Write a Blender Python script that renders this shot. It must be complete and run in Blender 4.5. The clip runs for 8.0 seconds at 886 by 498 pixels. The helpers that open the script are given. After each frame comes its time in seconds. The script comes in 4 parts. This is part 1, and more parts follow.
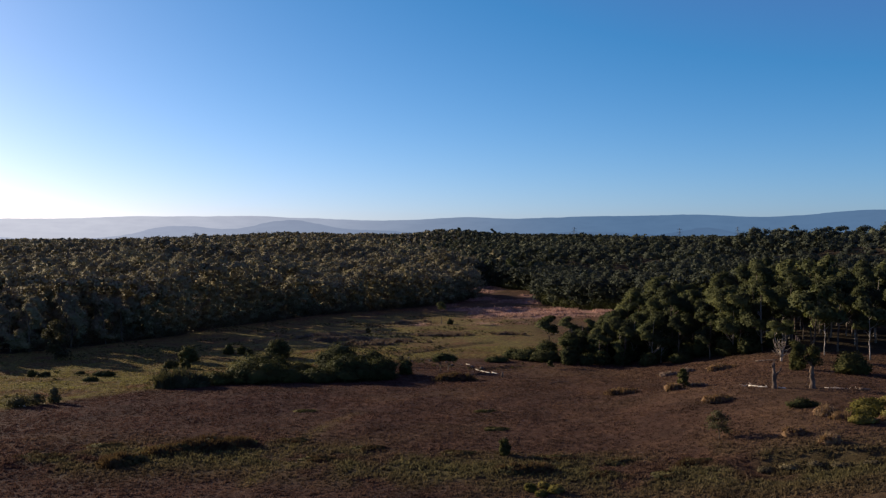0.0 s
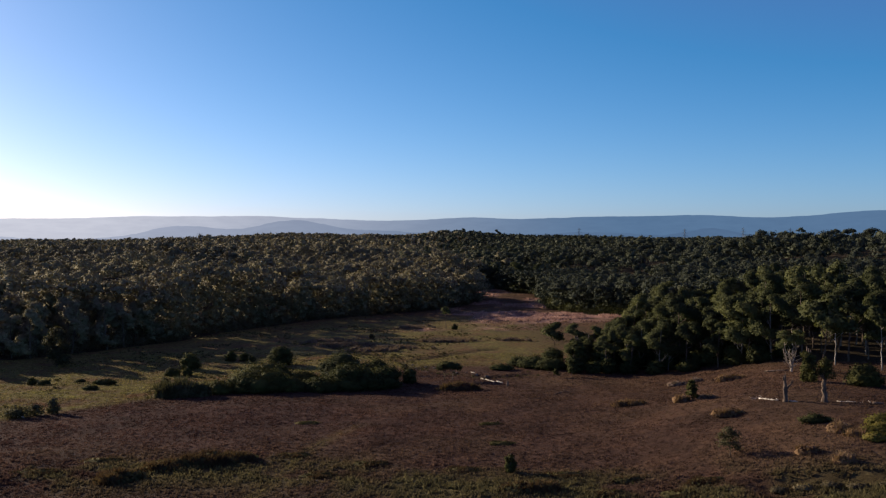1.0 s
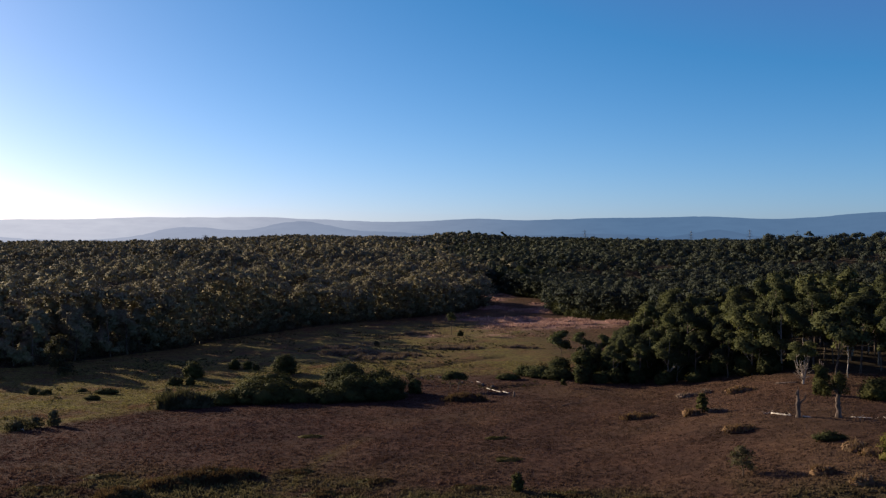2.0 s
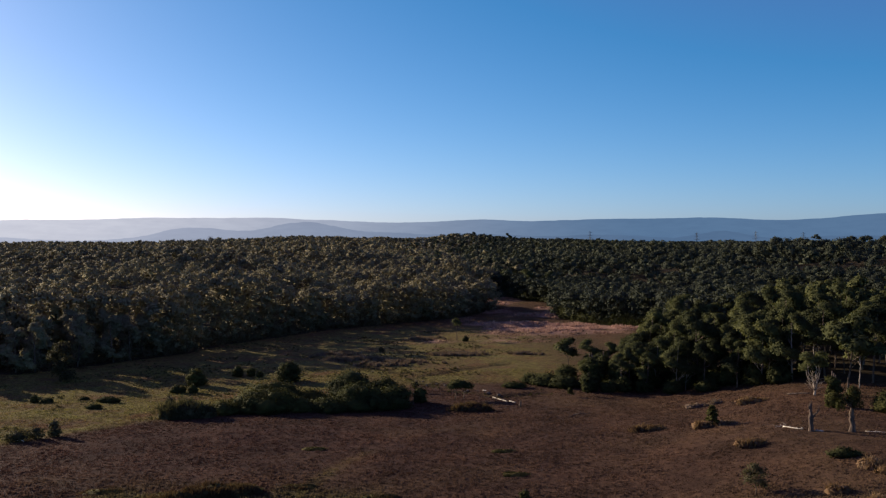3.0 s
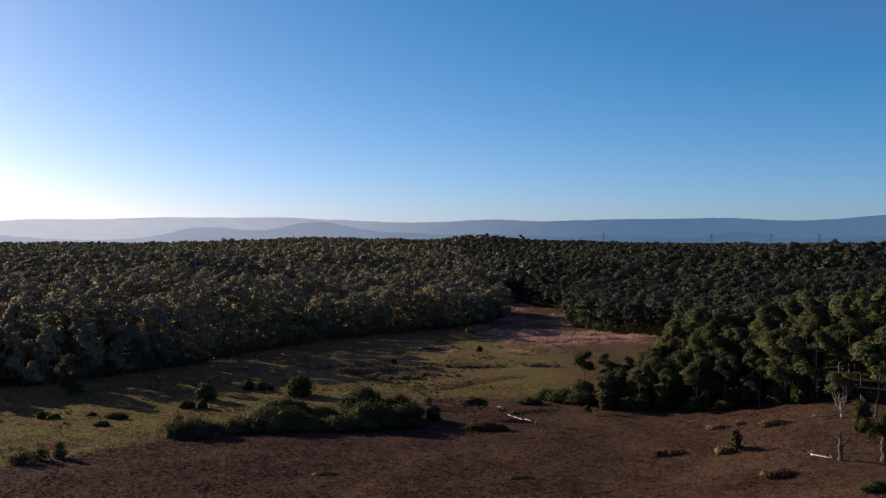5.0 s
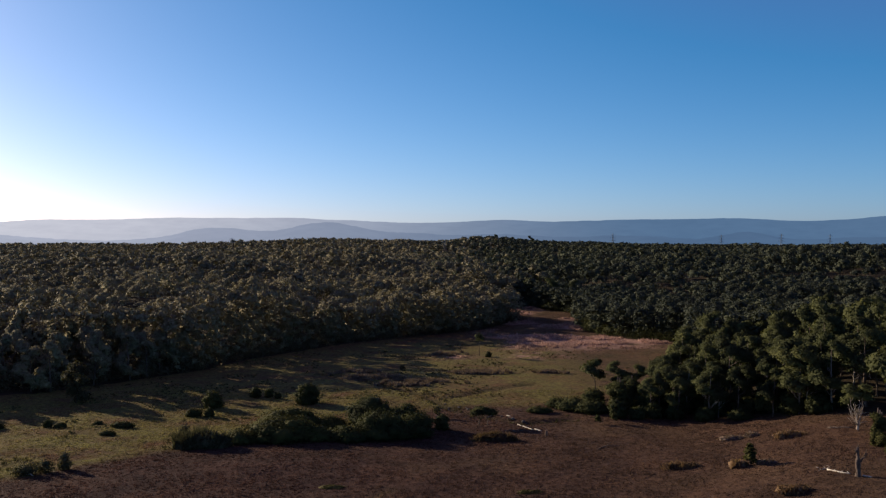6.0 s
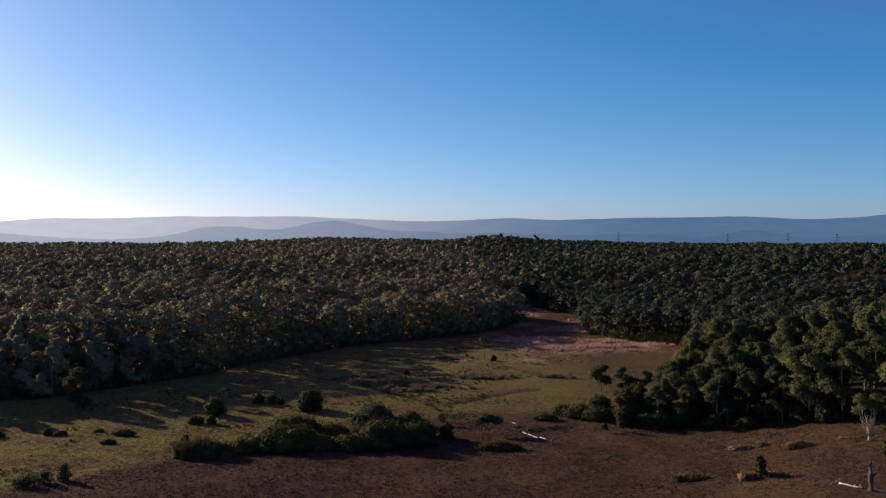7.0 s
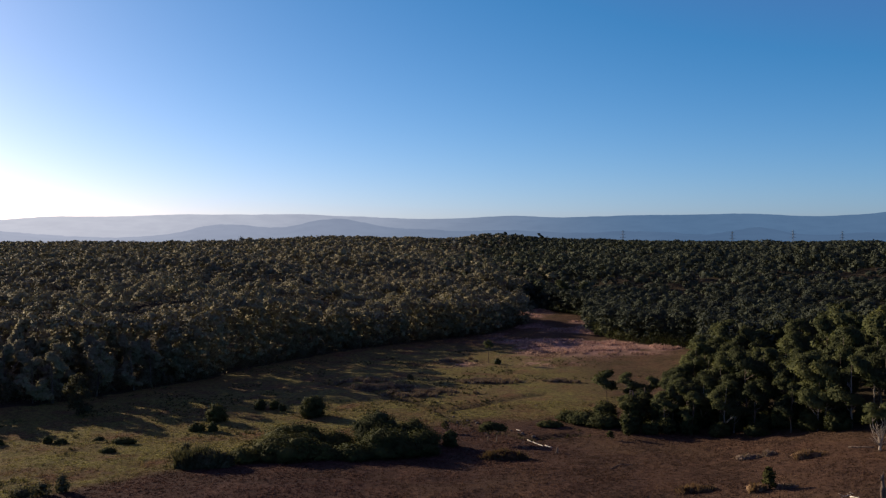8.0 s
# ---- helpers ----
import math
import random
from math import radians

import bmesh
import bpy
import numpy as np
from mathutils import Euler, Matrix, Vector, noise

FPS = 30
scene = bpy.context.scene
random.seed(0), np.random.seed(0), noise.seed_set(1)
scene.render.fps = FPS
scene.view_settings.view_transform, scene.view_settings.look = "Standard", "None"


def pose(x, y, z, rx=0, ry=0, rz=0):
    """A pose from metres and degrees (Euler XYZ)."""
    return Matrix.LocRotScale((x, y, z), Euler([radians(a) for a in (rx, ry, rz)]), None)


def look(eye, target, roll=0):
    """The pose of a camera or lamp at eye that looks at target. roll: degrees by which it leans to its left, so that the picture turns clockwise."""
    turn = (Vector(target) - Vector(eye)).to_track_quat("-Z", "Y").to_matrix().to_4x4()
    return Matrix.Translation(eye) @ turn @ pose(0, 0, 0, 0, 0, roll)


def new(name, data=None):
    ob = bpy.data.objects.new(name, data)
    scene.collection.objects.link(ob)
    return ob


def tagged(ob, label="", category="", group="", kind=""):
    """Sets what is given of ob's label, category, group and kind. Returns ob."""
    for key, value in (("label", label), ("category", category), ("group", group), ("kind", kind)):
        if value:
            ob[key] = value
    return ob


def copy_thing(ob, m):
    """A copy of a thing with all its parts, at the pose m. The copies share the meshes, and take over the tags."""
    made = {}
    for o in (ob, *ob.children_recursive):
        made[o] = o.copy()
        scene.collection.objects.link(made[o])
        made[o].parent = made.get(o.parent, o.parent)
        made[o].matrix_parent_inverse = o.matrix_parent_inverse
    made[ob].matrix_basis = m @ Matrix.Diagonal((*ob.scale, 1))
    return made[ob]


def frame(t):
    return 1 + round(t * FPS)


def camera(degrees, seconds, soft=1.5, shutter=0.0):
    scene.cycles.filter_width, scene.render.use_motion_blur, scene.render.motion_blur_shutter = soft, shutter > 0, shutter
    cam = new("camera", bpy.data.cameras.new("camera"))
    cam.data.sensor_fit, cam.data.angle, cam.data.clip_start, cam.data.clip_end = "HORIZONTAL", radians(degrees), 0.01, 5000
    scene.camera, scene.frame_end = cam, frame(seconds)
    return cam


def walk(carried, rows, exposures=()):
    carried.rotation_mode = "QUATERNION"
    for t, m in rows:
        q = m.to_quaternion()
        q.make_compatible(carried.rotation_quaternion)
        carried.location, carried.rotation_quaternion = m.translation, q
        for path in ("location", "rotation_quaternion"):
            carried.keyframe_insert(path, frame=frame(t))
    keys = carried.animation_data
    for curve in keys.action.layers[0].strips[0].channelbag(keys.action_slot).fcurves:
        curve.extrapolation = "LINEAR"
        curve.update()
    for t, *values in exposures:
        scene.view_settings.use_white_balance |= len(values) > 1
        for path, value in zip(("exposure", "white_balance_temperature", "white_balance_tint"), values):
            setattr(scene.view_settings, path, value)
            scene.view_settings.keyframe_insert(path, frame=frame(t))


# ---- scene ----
import itertools

cam = camera(53.34, 8.0, soft=1.25)
PATH = [
    (0, (0.000, 0.000, 28.000), (0.001, 99.991, 26.664), -0.19),
    (0.5, (-0.008, 1.270, 28.769), (-0.322, 101.260, 27.444), -0.16),
    (1, (-0.004, 2.443, 29.494), (-0.509, 102.432, 28.151), -0.13),
    (1.5, (-0.028, 3.660, 30.272), (-0.820, 103.648, 28.983), -0.10),
    (3, (-0.256, 7.039, 32.422), (-1.925, 107.018, 31.246), -0.02),
    (3.5, (-0.430, 8.090, 33.075), (-2.307, 108.065, 31.916), 0.01),
    (4, (-0.539, 9.174, 33.858), (-2.866, 109.140, 32.662), 0.05),
    (4.5, (-0.599, 10.259, 34.613), (-3.250, 110.216, 33.373), 0.08),
    (6, (-0.726, 13.291, 36.827), (-4.824, 113.199, 35.596), 0.10),
    (6.5, (-0.754, 14.424, 37.599), (-5.136, 114.320, 36.329), 0.09),
    (7, (-0.625, 15.574, 38.354), (-5.323, 115.453, 36.907), 0.06),
    (7.5, (-0.600, 16.686, 39.080), (-5.523, 116.552, 37.482), 0.01),
    (8, (-0.572, 17.804, 39.945), (-5.733, 117.655, 38.200), -0.03),
]
walk(cam, [(t, look(eye, target, roll)) for t, eye, target, roll in PATH],
     exposures=[(0.0, 0.85, 5250.0, 10.0), (3.5, 0.85, 5250.0, 10.0), (4.0, 0.76, 5250.0, 10.0), (8.0, 0.74, 5250.0, 10.0)])

# ---- world and sun ----
SUN_AZ, SUN_EL = radians(-56), radians(16.5)      # azimuth clockwise from +y
SUN_DIR = Vector((math.sin(SUN_AZ) * math.cos(SUN_EL), math.cos(SUN_AZ) * math.cos(SUN_EL), math.sin(SUN_EL)))
world = bpy.data.worlds.new("sky")
scene.world = world
world.use_nodes = True
wn, wl = world.node_tree.nodes, world.node_tree.links
wn.clear()
sky = wn.new("ShaderNodeTexSky")
sky.sky_type, sky.sun_disc = "NISHITA", False
sky.sun_elevation, sky.sun_rotation = SUN_EL, SUN_AZ
sky.altitude, sky.air_density, sky.dust_density, sky.ozone_density = 100, 0.62, 0.66, 2.6
bg = wn.new("ShaderNodeBackground")
bg.inputs["Strength"].default_value = 0.061
wo = wn.new("ShaderNodeOutputWorld")
# a very clear sky: deep blue away from the sun, whiter towards it
parts, joined = wn.new("ShaderNodeSeparateColor"), wn.new("ShaderNodeCombineColor")
hue = wn.new("ShaderNodeHueSaturation")
hue.inputs["Hue"].default_value, hue.inputs["Saturation"].default_value = 0.491, 1.08
wl.new(sky.outputs[0], hue.inputs["Color"])
wl.new(hue.outputs[0], parts.inputs[0])
for band, (gain, lift, least) in enumerate(((1.27, -0.56, 0.8), (1.0, 0.0, 0.05), (0.88, 0.55, 0.05))):
    scale = wn.new("ShaderNodeMath")
    scale.operation = "MULTIPLY_ADD"
    scale.inputs[1].default_value, scale.inputs[2].default_value = gain, lift
    wl.new(parts.outputs[band], scale.inputs[0])
    floor = wn.new("ShaderNodeMath")
    floor.operation = "MAXIMUM"
    floor.inputs[1].default_value = least
    wl.new(scale.outputs[0], floor.inputs[0])
    wl.new(floor.outputs[0], joined.inputs[band])
wl.new(joined.outputs[0], bg.inputs[0])
wl.new(bg.outputs[0], wo.inputs[0])
sun_data = bpy.data.lights.new("sun", "SUN")
sun_data.energy, sun_data.angle, sun_data.color = 4.3, radians(0.5), (1.0, 0.75, 0.44)
sun = new("sun", sun_data)
sun.matrix_world = look(SUN_DIR * 300, (0, 0, 0))


# ---- materials ----
def mat_new(name):
    m = bpy.data.materials.new(name)
    m.use_nodes = True
    n, l = m.node_tree.nodes, m.node_tree.links
    n.clear()
    out = n.new("ShaderNodeOutputMaterial")
    return m, n, l, out


def noise_node(n, l, vec, scale, detail=4.0, rough=0.6):
    t = n.new("ShaderNodeTexNoise")
    t.inputs["Scale"].default_value, t.inputs["Detail"].default_value, t.inputs["Roughness"].default_value = scale, detail, rough
    if vec is not None:
        l.new(vec, t.inputs["Vector"])
    return t.outputs["Fac"]


def ramp_node(n, l, fac, stops):
    r = n.new("ShaderNodeValToRGB")
    el = r.color_ramp.elements
    while len(el) < len(stops):
        el.new(0.5)
    for e, (p, c) in zip(el, stops):
        e.position, e.color = p, (*c, 1)
    l.new(fac, r.inputs[0])
    return r.outputs[0]


def mix_node(n, l, fac, a, b, mode="MIX"):
    m = n.new("ShaderNodeMix")
    m.data_type, m.blend_type = "RGBA", mode
    for sock, v in ((m.inputs[0], fac), (m.inputs[6], a), (m.inputs[7], b)):
        if isinstance(v, (int, float)):
            sock.default_value = v
        elif isinstance(v, tuple):
            sock.default_value = (*v, 1)
        else:
            l.new(v, sock)
    return m.outputs[2]


def world_pos(n):
    return n.new("ShaderNodeNewGeometry").outputs["Position"]


def leaf_material(name, dark, mid, light, translucent=0.35, patch=0.12):
    """Foliage: hue by clump and by leaf, light shining through the blades."""
    m, n, l, out = mat_new(name)
    geo = n.new("ShaderNodeNewGeometry")
    info = n.new("ShaderNodeObjectInfo")
    big = noise_node(n, l, geo.outputs["Position"], patch, 2.0)
    add = n.new("ShaderNodeMath")
    add.operation = "MULTIPLY_ADD"
    l.new(geo.outputs["Random Per Island"], add.inputs[0])
    add.inputs[1].default_value = 0.12
    l.new(big, add.inputs[2])
    add2 = n.new("ShaderNodeMath")
    add2.operation = "MULTIPLY_ADD"
    l.new(info.outputs["Random"], add2.inputs[0])
    add2.inputs[1].default_value = 0.3
    l.new(add.outputs[0], add2.inputs[2])
    sub = n.new("ShaderNodeMath")
    sub.operation = "SUBTRACT"
    l.new(add2.outputs[0], sub.inputs[0])
    sub.inputs[1].default_value = 0.25
    col = ramp_node(n, l, sub.outputs[0], [(0.15, dark), (0.5, mid), (0.85, light)])
    p = n.new("ShaderNodeBsdfPrincipled")
    p.inputs["Roughness"].default_value = 0.75
    p.inputs["Specular IOR Level"].default_value = 0.035
    l.new(col, p.inputs["Base Color"])
    tr = n.new("ShaderNodeBsdfTranslucent")
    l.new(mix_node(n, l, 0.6, col, (1.0, 1.0, 0.35), "MULTIPLY"), tr.inputs["Color"])
    mx = n.new("ShaderNodeMixShader")
    mx.inputs[0].default_value = translucent
    l.new(p.outputs[0], mx.inputs[1])
    l.new(tr.outputs[0], mx.inputs[2])
    l.new(mx.outputs[0], out.inputs[0])
    return m


def bark_material(name, pale, stain, scale=1.6):
    m, n, l, out = mat_new(name)
    tc = n.new("ShaderNodeTexCoord")
    mp = n.new("ShaderNodeMapping")
    mp.inputs["Scale"].default_value = (1.0, 1.0, 0.25)
    l.new(tc.outputs["Object"], mp.inputs[0])
    a = noise_node(n, l, mp.outputs[0], scale, 5.0)
    b = noise_node(n, l, mp.outputs[0], scale * 9, 4.0)
    c1 = ramp_node(n, l, a, [(0.38, stain), (0.62, pale)])
    c2 = mix_node(n, l, 0.35, c1, ramp_node(n, l, b, [(0.3, (0.25, 0.22, 0.2)), (0.7, (1, 1, 1))]), "MULTIPLY")
    p = n.new("ShaderNodeBsdfPrincipled")
    p.inputs["Roughness"].default_value = 0.9
    p.inputs["Specular IOR Level"].default_value = 0.08
    l.new(c2, p.inputs["Base Color"])
    bp = n.new("ShaderNodeBump")
    bp.inputs["Strength"].default_value, bp.inputs["Distance"].default_value = 0.6, 0.05
    l.new(b, bp.inputs["Height"])
    l.new(bp.outputs[0], p.inputs["Normal"])
    l.new(p.outputs[0], out.inputs[0])
    return m


def grass_colour(n, l, vec):
    """Dry red-brown sward, greener flats, pale pink seed heads and lush damp strips by the zone of the ground."""
    att = n.new("ShaderNodeAttribute")
    att.attribute_name = "zone"
    sep = n.new("ShaderNodeSeparateColor")
    l.new(att.outputs["Color"], sep.inputs[0])
    fine = noise_node(n, l, vec, 0.9, 6.0, 0.7)
    mid = noise_node(n, l, vec, 0.11, 5.0, 0.65)
    broad = noise_node(n, l, vec, 0.03, 3.0)
    dry = mix_node(n, l, mid, ramp_node(n, l, fine, [(0.32, (0.035, 0.018, 0.013)), (0.68, (0.092, 0.051, 0.035))]),
                   ramp_node(n, l, fine, [(0.32, (0.042, 0.023, 0.015)), (0.68, (0.109, 0.066, 0.039))]))
    dry = mix_node(n, l, ramp_node(n, l, broad, [(0.5, (0, 0, 0)), (0.75, (0.852, 0.852, 0.852))]), dry, (0.094, 0.058, 0.033))
    green = mix_node(n, l, mid, ramp_node(n, l, fine, [(0.32, (0.072, 0.051, 0.023)), (0.68, (0.201, 0.152, 0.048))]),
                     ramp_node(n, l, fine, [(0.32, (0.068, 0.056, 0.022)), (0.68, (0.184, 0.163, 0.042))]))
    pink = ramp_node(n, l, fine, [(0.3, (0.149, 0.082, 0.060)), (0.7, (0.412, 0.248, 0.187))])
    lush = ramp_node(n, l, fine, [(0.3, (0.043, 0.034, 0.016)), (0.7, (0.114, 0.091, 0.037))])
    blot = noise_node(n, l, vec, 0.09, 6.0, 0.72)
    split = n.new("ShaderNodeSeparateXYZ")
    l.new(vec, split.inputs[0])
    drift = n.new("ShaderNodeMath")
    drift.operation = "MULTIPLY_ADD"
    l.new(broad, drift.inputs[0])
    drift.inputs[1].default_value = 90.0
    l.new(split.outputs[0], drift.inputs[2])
    # dry sward runs darker and slightly more purple towards the west, blurred by noise
    eastward = n.new("ShaderNodeMapRange")
    eastward.interpolation_type = "SMOOTHSTEP"
    eastward.inputs["From Min"].default_value, eastward.inputs["From Max"].default_value = 5, 75
    l.new(drift.outputs[0], eastward.inputs["Value"])
    dry = mix_node(n, l, eastward.outputs[0], mix_node(n, l, 1.0, dry, (0.79, 0.75, 0.86), "MULTIPLY"), dry)
    dry = mix_node(n, l, 1.0, dry, ramp_node(n, l, blot, [(0.34, (0.6, 0.6, 0.62)), (0.5, (1, 1, 1)), (0.68, (1.3, 1.25, 1.15))]), "MULTIPLY")
    green = mix_node(n, l, ramp_node(n, l, blot, [(0.44, (0, 0, 0)), (0.66, (0.85, 0.85, 0.85))]), green, mix_node(n, l, 1.0, dry, (1.5, 1.45, 1.2), "MULTIPLY"))
    c = mix_node(n, l, sep.outputs[0], dry, green)
    c = mix_node(n, l, sep.outputs[1], c, pink)
    c = mix_node(n, l, sep.outputs[2], c, lush)
    # leaf litter, creek soil, and the shade of the drains put in as colour
    litter_drain_shade = ramp_node(n, l, fine, [(0.3, (0.026, 0.020, 0.013)), (0.7, (0.071, 0.053, 0.031))])
    return mix_node(n, l, att.outputs["Alpha"], litter_drain_shade, c), fine


def ground_material():
    m, n, l, out = mat_new("grassland")
    pos = world_pos(n)
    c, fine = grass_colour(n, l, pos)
    p = n.new("ShaderNodeBsdfPrincipled")
    p.inputs["Roughness"].default_value = 0.95
    p.inputs["Specular IOR Level"].default_value = 0.035
    l.new(c, p.inputs["Base Color"])
    bp = n.new("ShaderNodeBump")
    bp.inputs["Strength"].default_value, bp.inputs["Distance"].default_value = 0.9, 0.35
    l.new(noise_node(n, l, pos, 1.7, 8.0, 0.8), bp.inputs["Height"])
    l.new(bp.outputs[0], p.inputs["Normal"])
    l.new(p.outputs[0], out.inputs[0])
    return m


def tuft_material():
    m, n, l, out = mat_new("grass_blades")
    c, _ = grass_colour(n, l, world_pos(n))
    rnd = n.new("ShaderNodeNewGeometry").outputs["Random Per Island"]
    c = mix_node(n, l, 1.0, c, ramp_node(n, l, rnd, [(0.0, (1.0, 1.06, 1.12)), (1.0, (1.75, 1.85, 1.9))]), "MULTIPLY")
    p = n.new("ShaderNodeBsdfDiffuse")
    l.new(c, p.inputs["Color"])
    tr = n.new("ShaderNodeBsdfTranslucent")
    l.new(c, tr.inputs["Color"])
    mx = n.new("ShaderNodeMixShader")
    mx.inputs[0].default_value = 0.4
    l.new(p.outputs[0], mx.inputs[1])
    l.new(tr.outputs[0], mx.inputs[2])
    l.new(mx.outputs[0], out.inputs[0])
    return m


def plain_material(name, col, rough=0.8, metal=0.0, scale=3.0, vary=0.3):
    m, n, l, out = mat_new(name)
    tc = n.new("ShaderNodeTexCoord")
    f = noise_node(n, l, tc.outputs["Object"], scale, 5.0)
    lo = tuple(v * (1 - vary) for v in col)
    hi = tuple(min(1.0, v * (1 + vary)) for v in col)
    p = n.new("ShaderNodeBsdfPrincipled")
    p.inputs["Roughness"].default_value, p.inputs["Metallic"].default_value = rough, metal
    p.inputs["Specular IOR Level"].default_value = 0.1
    l.new(ramp_node(n, l, f, [(0.3, lo), (0.7, hi)]), p.inputs["Base Color"])
    l.new(p.outputs[0], out.inputs[0])
    return m


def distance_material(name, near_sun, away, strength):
    """The far ranges: a plain glowing backdrop, hazy air put into its colour, paler towards the sun."""
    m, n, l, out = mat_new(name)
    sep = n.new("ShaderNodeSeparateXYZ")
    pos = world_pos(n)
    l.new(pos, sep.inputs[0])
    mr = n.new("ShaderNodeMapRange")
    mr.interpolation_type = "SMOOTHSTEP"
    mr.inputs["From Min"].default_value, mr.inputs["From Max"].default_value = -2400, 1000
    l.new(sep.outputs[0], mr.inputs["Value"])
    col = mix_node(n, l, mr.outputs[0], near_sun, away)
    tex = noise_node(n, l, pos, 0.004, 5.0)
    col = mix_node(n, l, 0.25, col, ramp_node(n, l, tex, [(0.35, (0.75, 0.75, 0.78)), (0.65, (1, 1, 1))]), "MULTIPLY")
    # gully light and dark put into the glow as stretched noise
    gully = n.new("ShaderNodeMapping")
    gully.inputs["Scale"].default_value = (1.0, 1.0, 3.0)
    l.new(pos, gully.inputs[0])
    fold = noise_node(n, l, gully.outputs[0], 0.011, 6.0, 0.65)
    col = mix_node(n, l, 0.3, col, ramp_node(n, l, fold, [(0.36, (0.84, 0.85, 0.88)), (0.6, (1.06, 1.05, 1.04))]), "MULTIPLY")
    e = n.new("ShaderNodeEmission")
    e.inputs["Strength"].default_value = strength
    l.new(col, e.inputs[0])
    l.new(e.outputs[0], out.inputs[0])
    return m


M_GROUND = ground_material()
M_TUFT = tuft_material()
M_GUM = leaf_material("gum_leaves", (0.036, 0.039, 0.020), (0.072, 0.076, 0.033), (0.138, 0.136, 0.051), 0.28)
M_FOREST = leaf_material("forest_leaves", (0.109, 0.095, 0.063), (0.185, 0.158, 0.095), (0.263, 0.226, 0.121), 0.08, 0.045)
M_WOODS = leaf_material("green_forest_leaves", (0.032, 0.034, 0.028), (0.058, 0.063, 0.042), (0.100, 0.101, 0.058), 0.1, 0.05)
M_BRUSH = leaf_material("edge_brush_leaves", (0.070, 0.057, 0.035), (0.111, 0.089, 0.051), (0.162, 0.130, 0.068), 0.15, 0.2)
M_OAK = leaf_material("edge_forest_leaves", (0.146, 0.125, 0.076), (0.205, 0.173, 0.101), (0.264, 0.228, 0.121), 0.08, 0.1)
M_SHRUB = leaf_material("shrub_leaves", (0.034, 0.037, 0.015), (0.054, 0.055, 0.021), (0.084, 0.081, 0.028), 0.2, 0.3)
M_SHRUB_OLIVE = leaf_material("olive_shrub_leaves", (0.035, 0.035, 0.014), (0.062, 0.060, 0.020), (0.109, 0.101, 0.032), 0.18, 0.3)
M_GREY_BUSH = leaf_material("feathery_bush_leaves", (0.048, 0.044, 0.025), (0.078, 0.071, 0.039), (0.120, 0.106, 0.057), 0.3, 0.4)
M_FERN = leaf_material("bright_bush_leaves", (0.076, 0.070, 0.019), (0.151, 0.130, 0.033), (0.292, 0.220, 0.086), 0.35, 0.6)
M_STRAW = leaf_material("straw_blades", (0.127, 0.074, 0.043), (0.218, 0.137, 0.077), (0.333, 0.222, 0.128), 0.3, 0.6)
M_RUSH = leaf_material("rush_blades", (0.047, 0.043, 0.019), (0.081, 0.070, 0.030), (0.135, 0.115, 0.047), 0.2, 0.5)
M_COARSE = leaf_material("coarse_grass_blades", (0.047, 0.028, 0.019), (0.086, 0.055, 0.033), (0.162, 0.108, 0.056), 0.35, 0.5)
M_REED = leaf_material("reed_blades", (0.122, 0.087, 0.068), (0.218, 0.157, 0.120), (0.354, 0.259, 0.202), 0.25, 0.5)
M_BARK = bark_material("gum_bark", (0.375, 0.325, 0.275), (0.150, 0.112, 0.088))
M_BARK_DARK = bark_material("rough_bark", (0.200, 0.150, 0.112), (0.075, 0.056, 0.044))
M_DEAD = bark_material("weathered_dead_wood", (0.207, 0.151, 0.116), (0.070, 0.050, 0.038), 3.0)
M_CREAM = bark_material("cream_bark", (0.500, 0.410, 0.319), (0.240, 0.185, 0.141))
M_PALE = bark_material("smooth_pale_bark", (0.475, 0.425, 0.375), (0.225, 0.188, 0.156))
M_WHITE_WOOD = bark_material("bleached_wood", (0.750, 0.663, 0.550), (0.425, 0.350, 0.275))
M_STEEL = plain_material("weathered_steel", (0.12, 0.13, 0.145), 0.8, 0.0)
M_STONE = plain_material("creek_stone", (0.11, 0.09, 0.075), 0.95)
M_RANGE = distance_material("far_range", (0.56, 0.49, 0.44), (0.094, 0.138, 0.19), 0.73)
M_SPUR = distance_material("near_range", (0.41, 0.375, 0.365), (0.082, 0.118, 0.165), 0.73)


# ---- mesh helpers ----
def smooth(t):
    t = np.clip(t, 0, 1)
    return t * t * (3 - 2 * t)


def value_noise(x, y, seed=0):
    xi, yi = np.floor(x).astype(np.int64), np.floor(y).astype(np.int64)
    u, v = smooth(x - xi), smooth(y - yi)

    def h(a, b):
        k = (a * 374761393 + b * 668265263 + seed * 982451653) & 0xFFFFFFFF
        k = ((k ^ (k >> 13)) * 1274126177) & 0xFFFFFFFF
        return ((k ^ (k >> 16)) & 0xFFFF) / 65535.0

    return (h(xi, yi) * (1 - u) + h(xi + 1, yi) * u) * (1 - v) + (h(xi, yi + 1) * (1 - u) + h(xi + 1, yi + 1) * u) * v


def fbm(x, y, scale, octaves=4, seed=0):
    total, amp, norm = 0.0, 1.0, 0.0
    for o in range(octaves):
        total = total + amp * value_noise(x / scale * 2**o + 17.3 * o, y / scale * 2**o - 9.1 * o, seed + o)
        norm += amp
        amp *= 0.5
    return total / norm


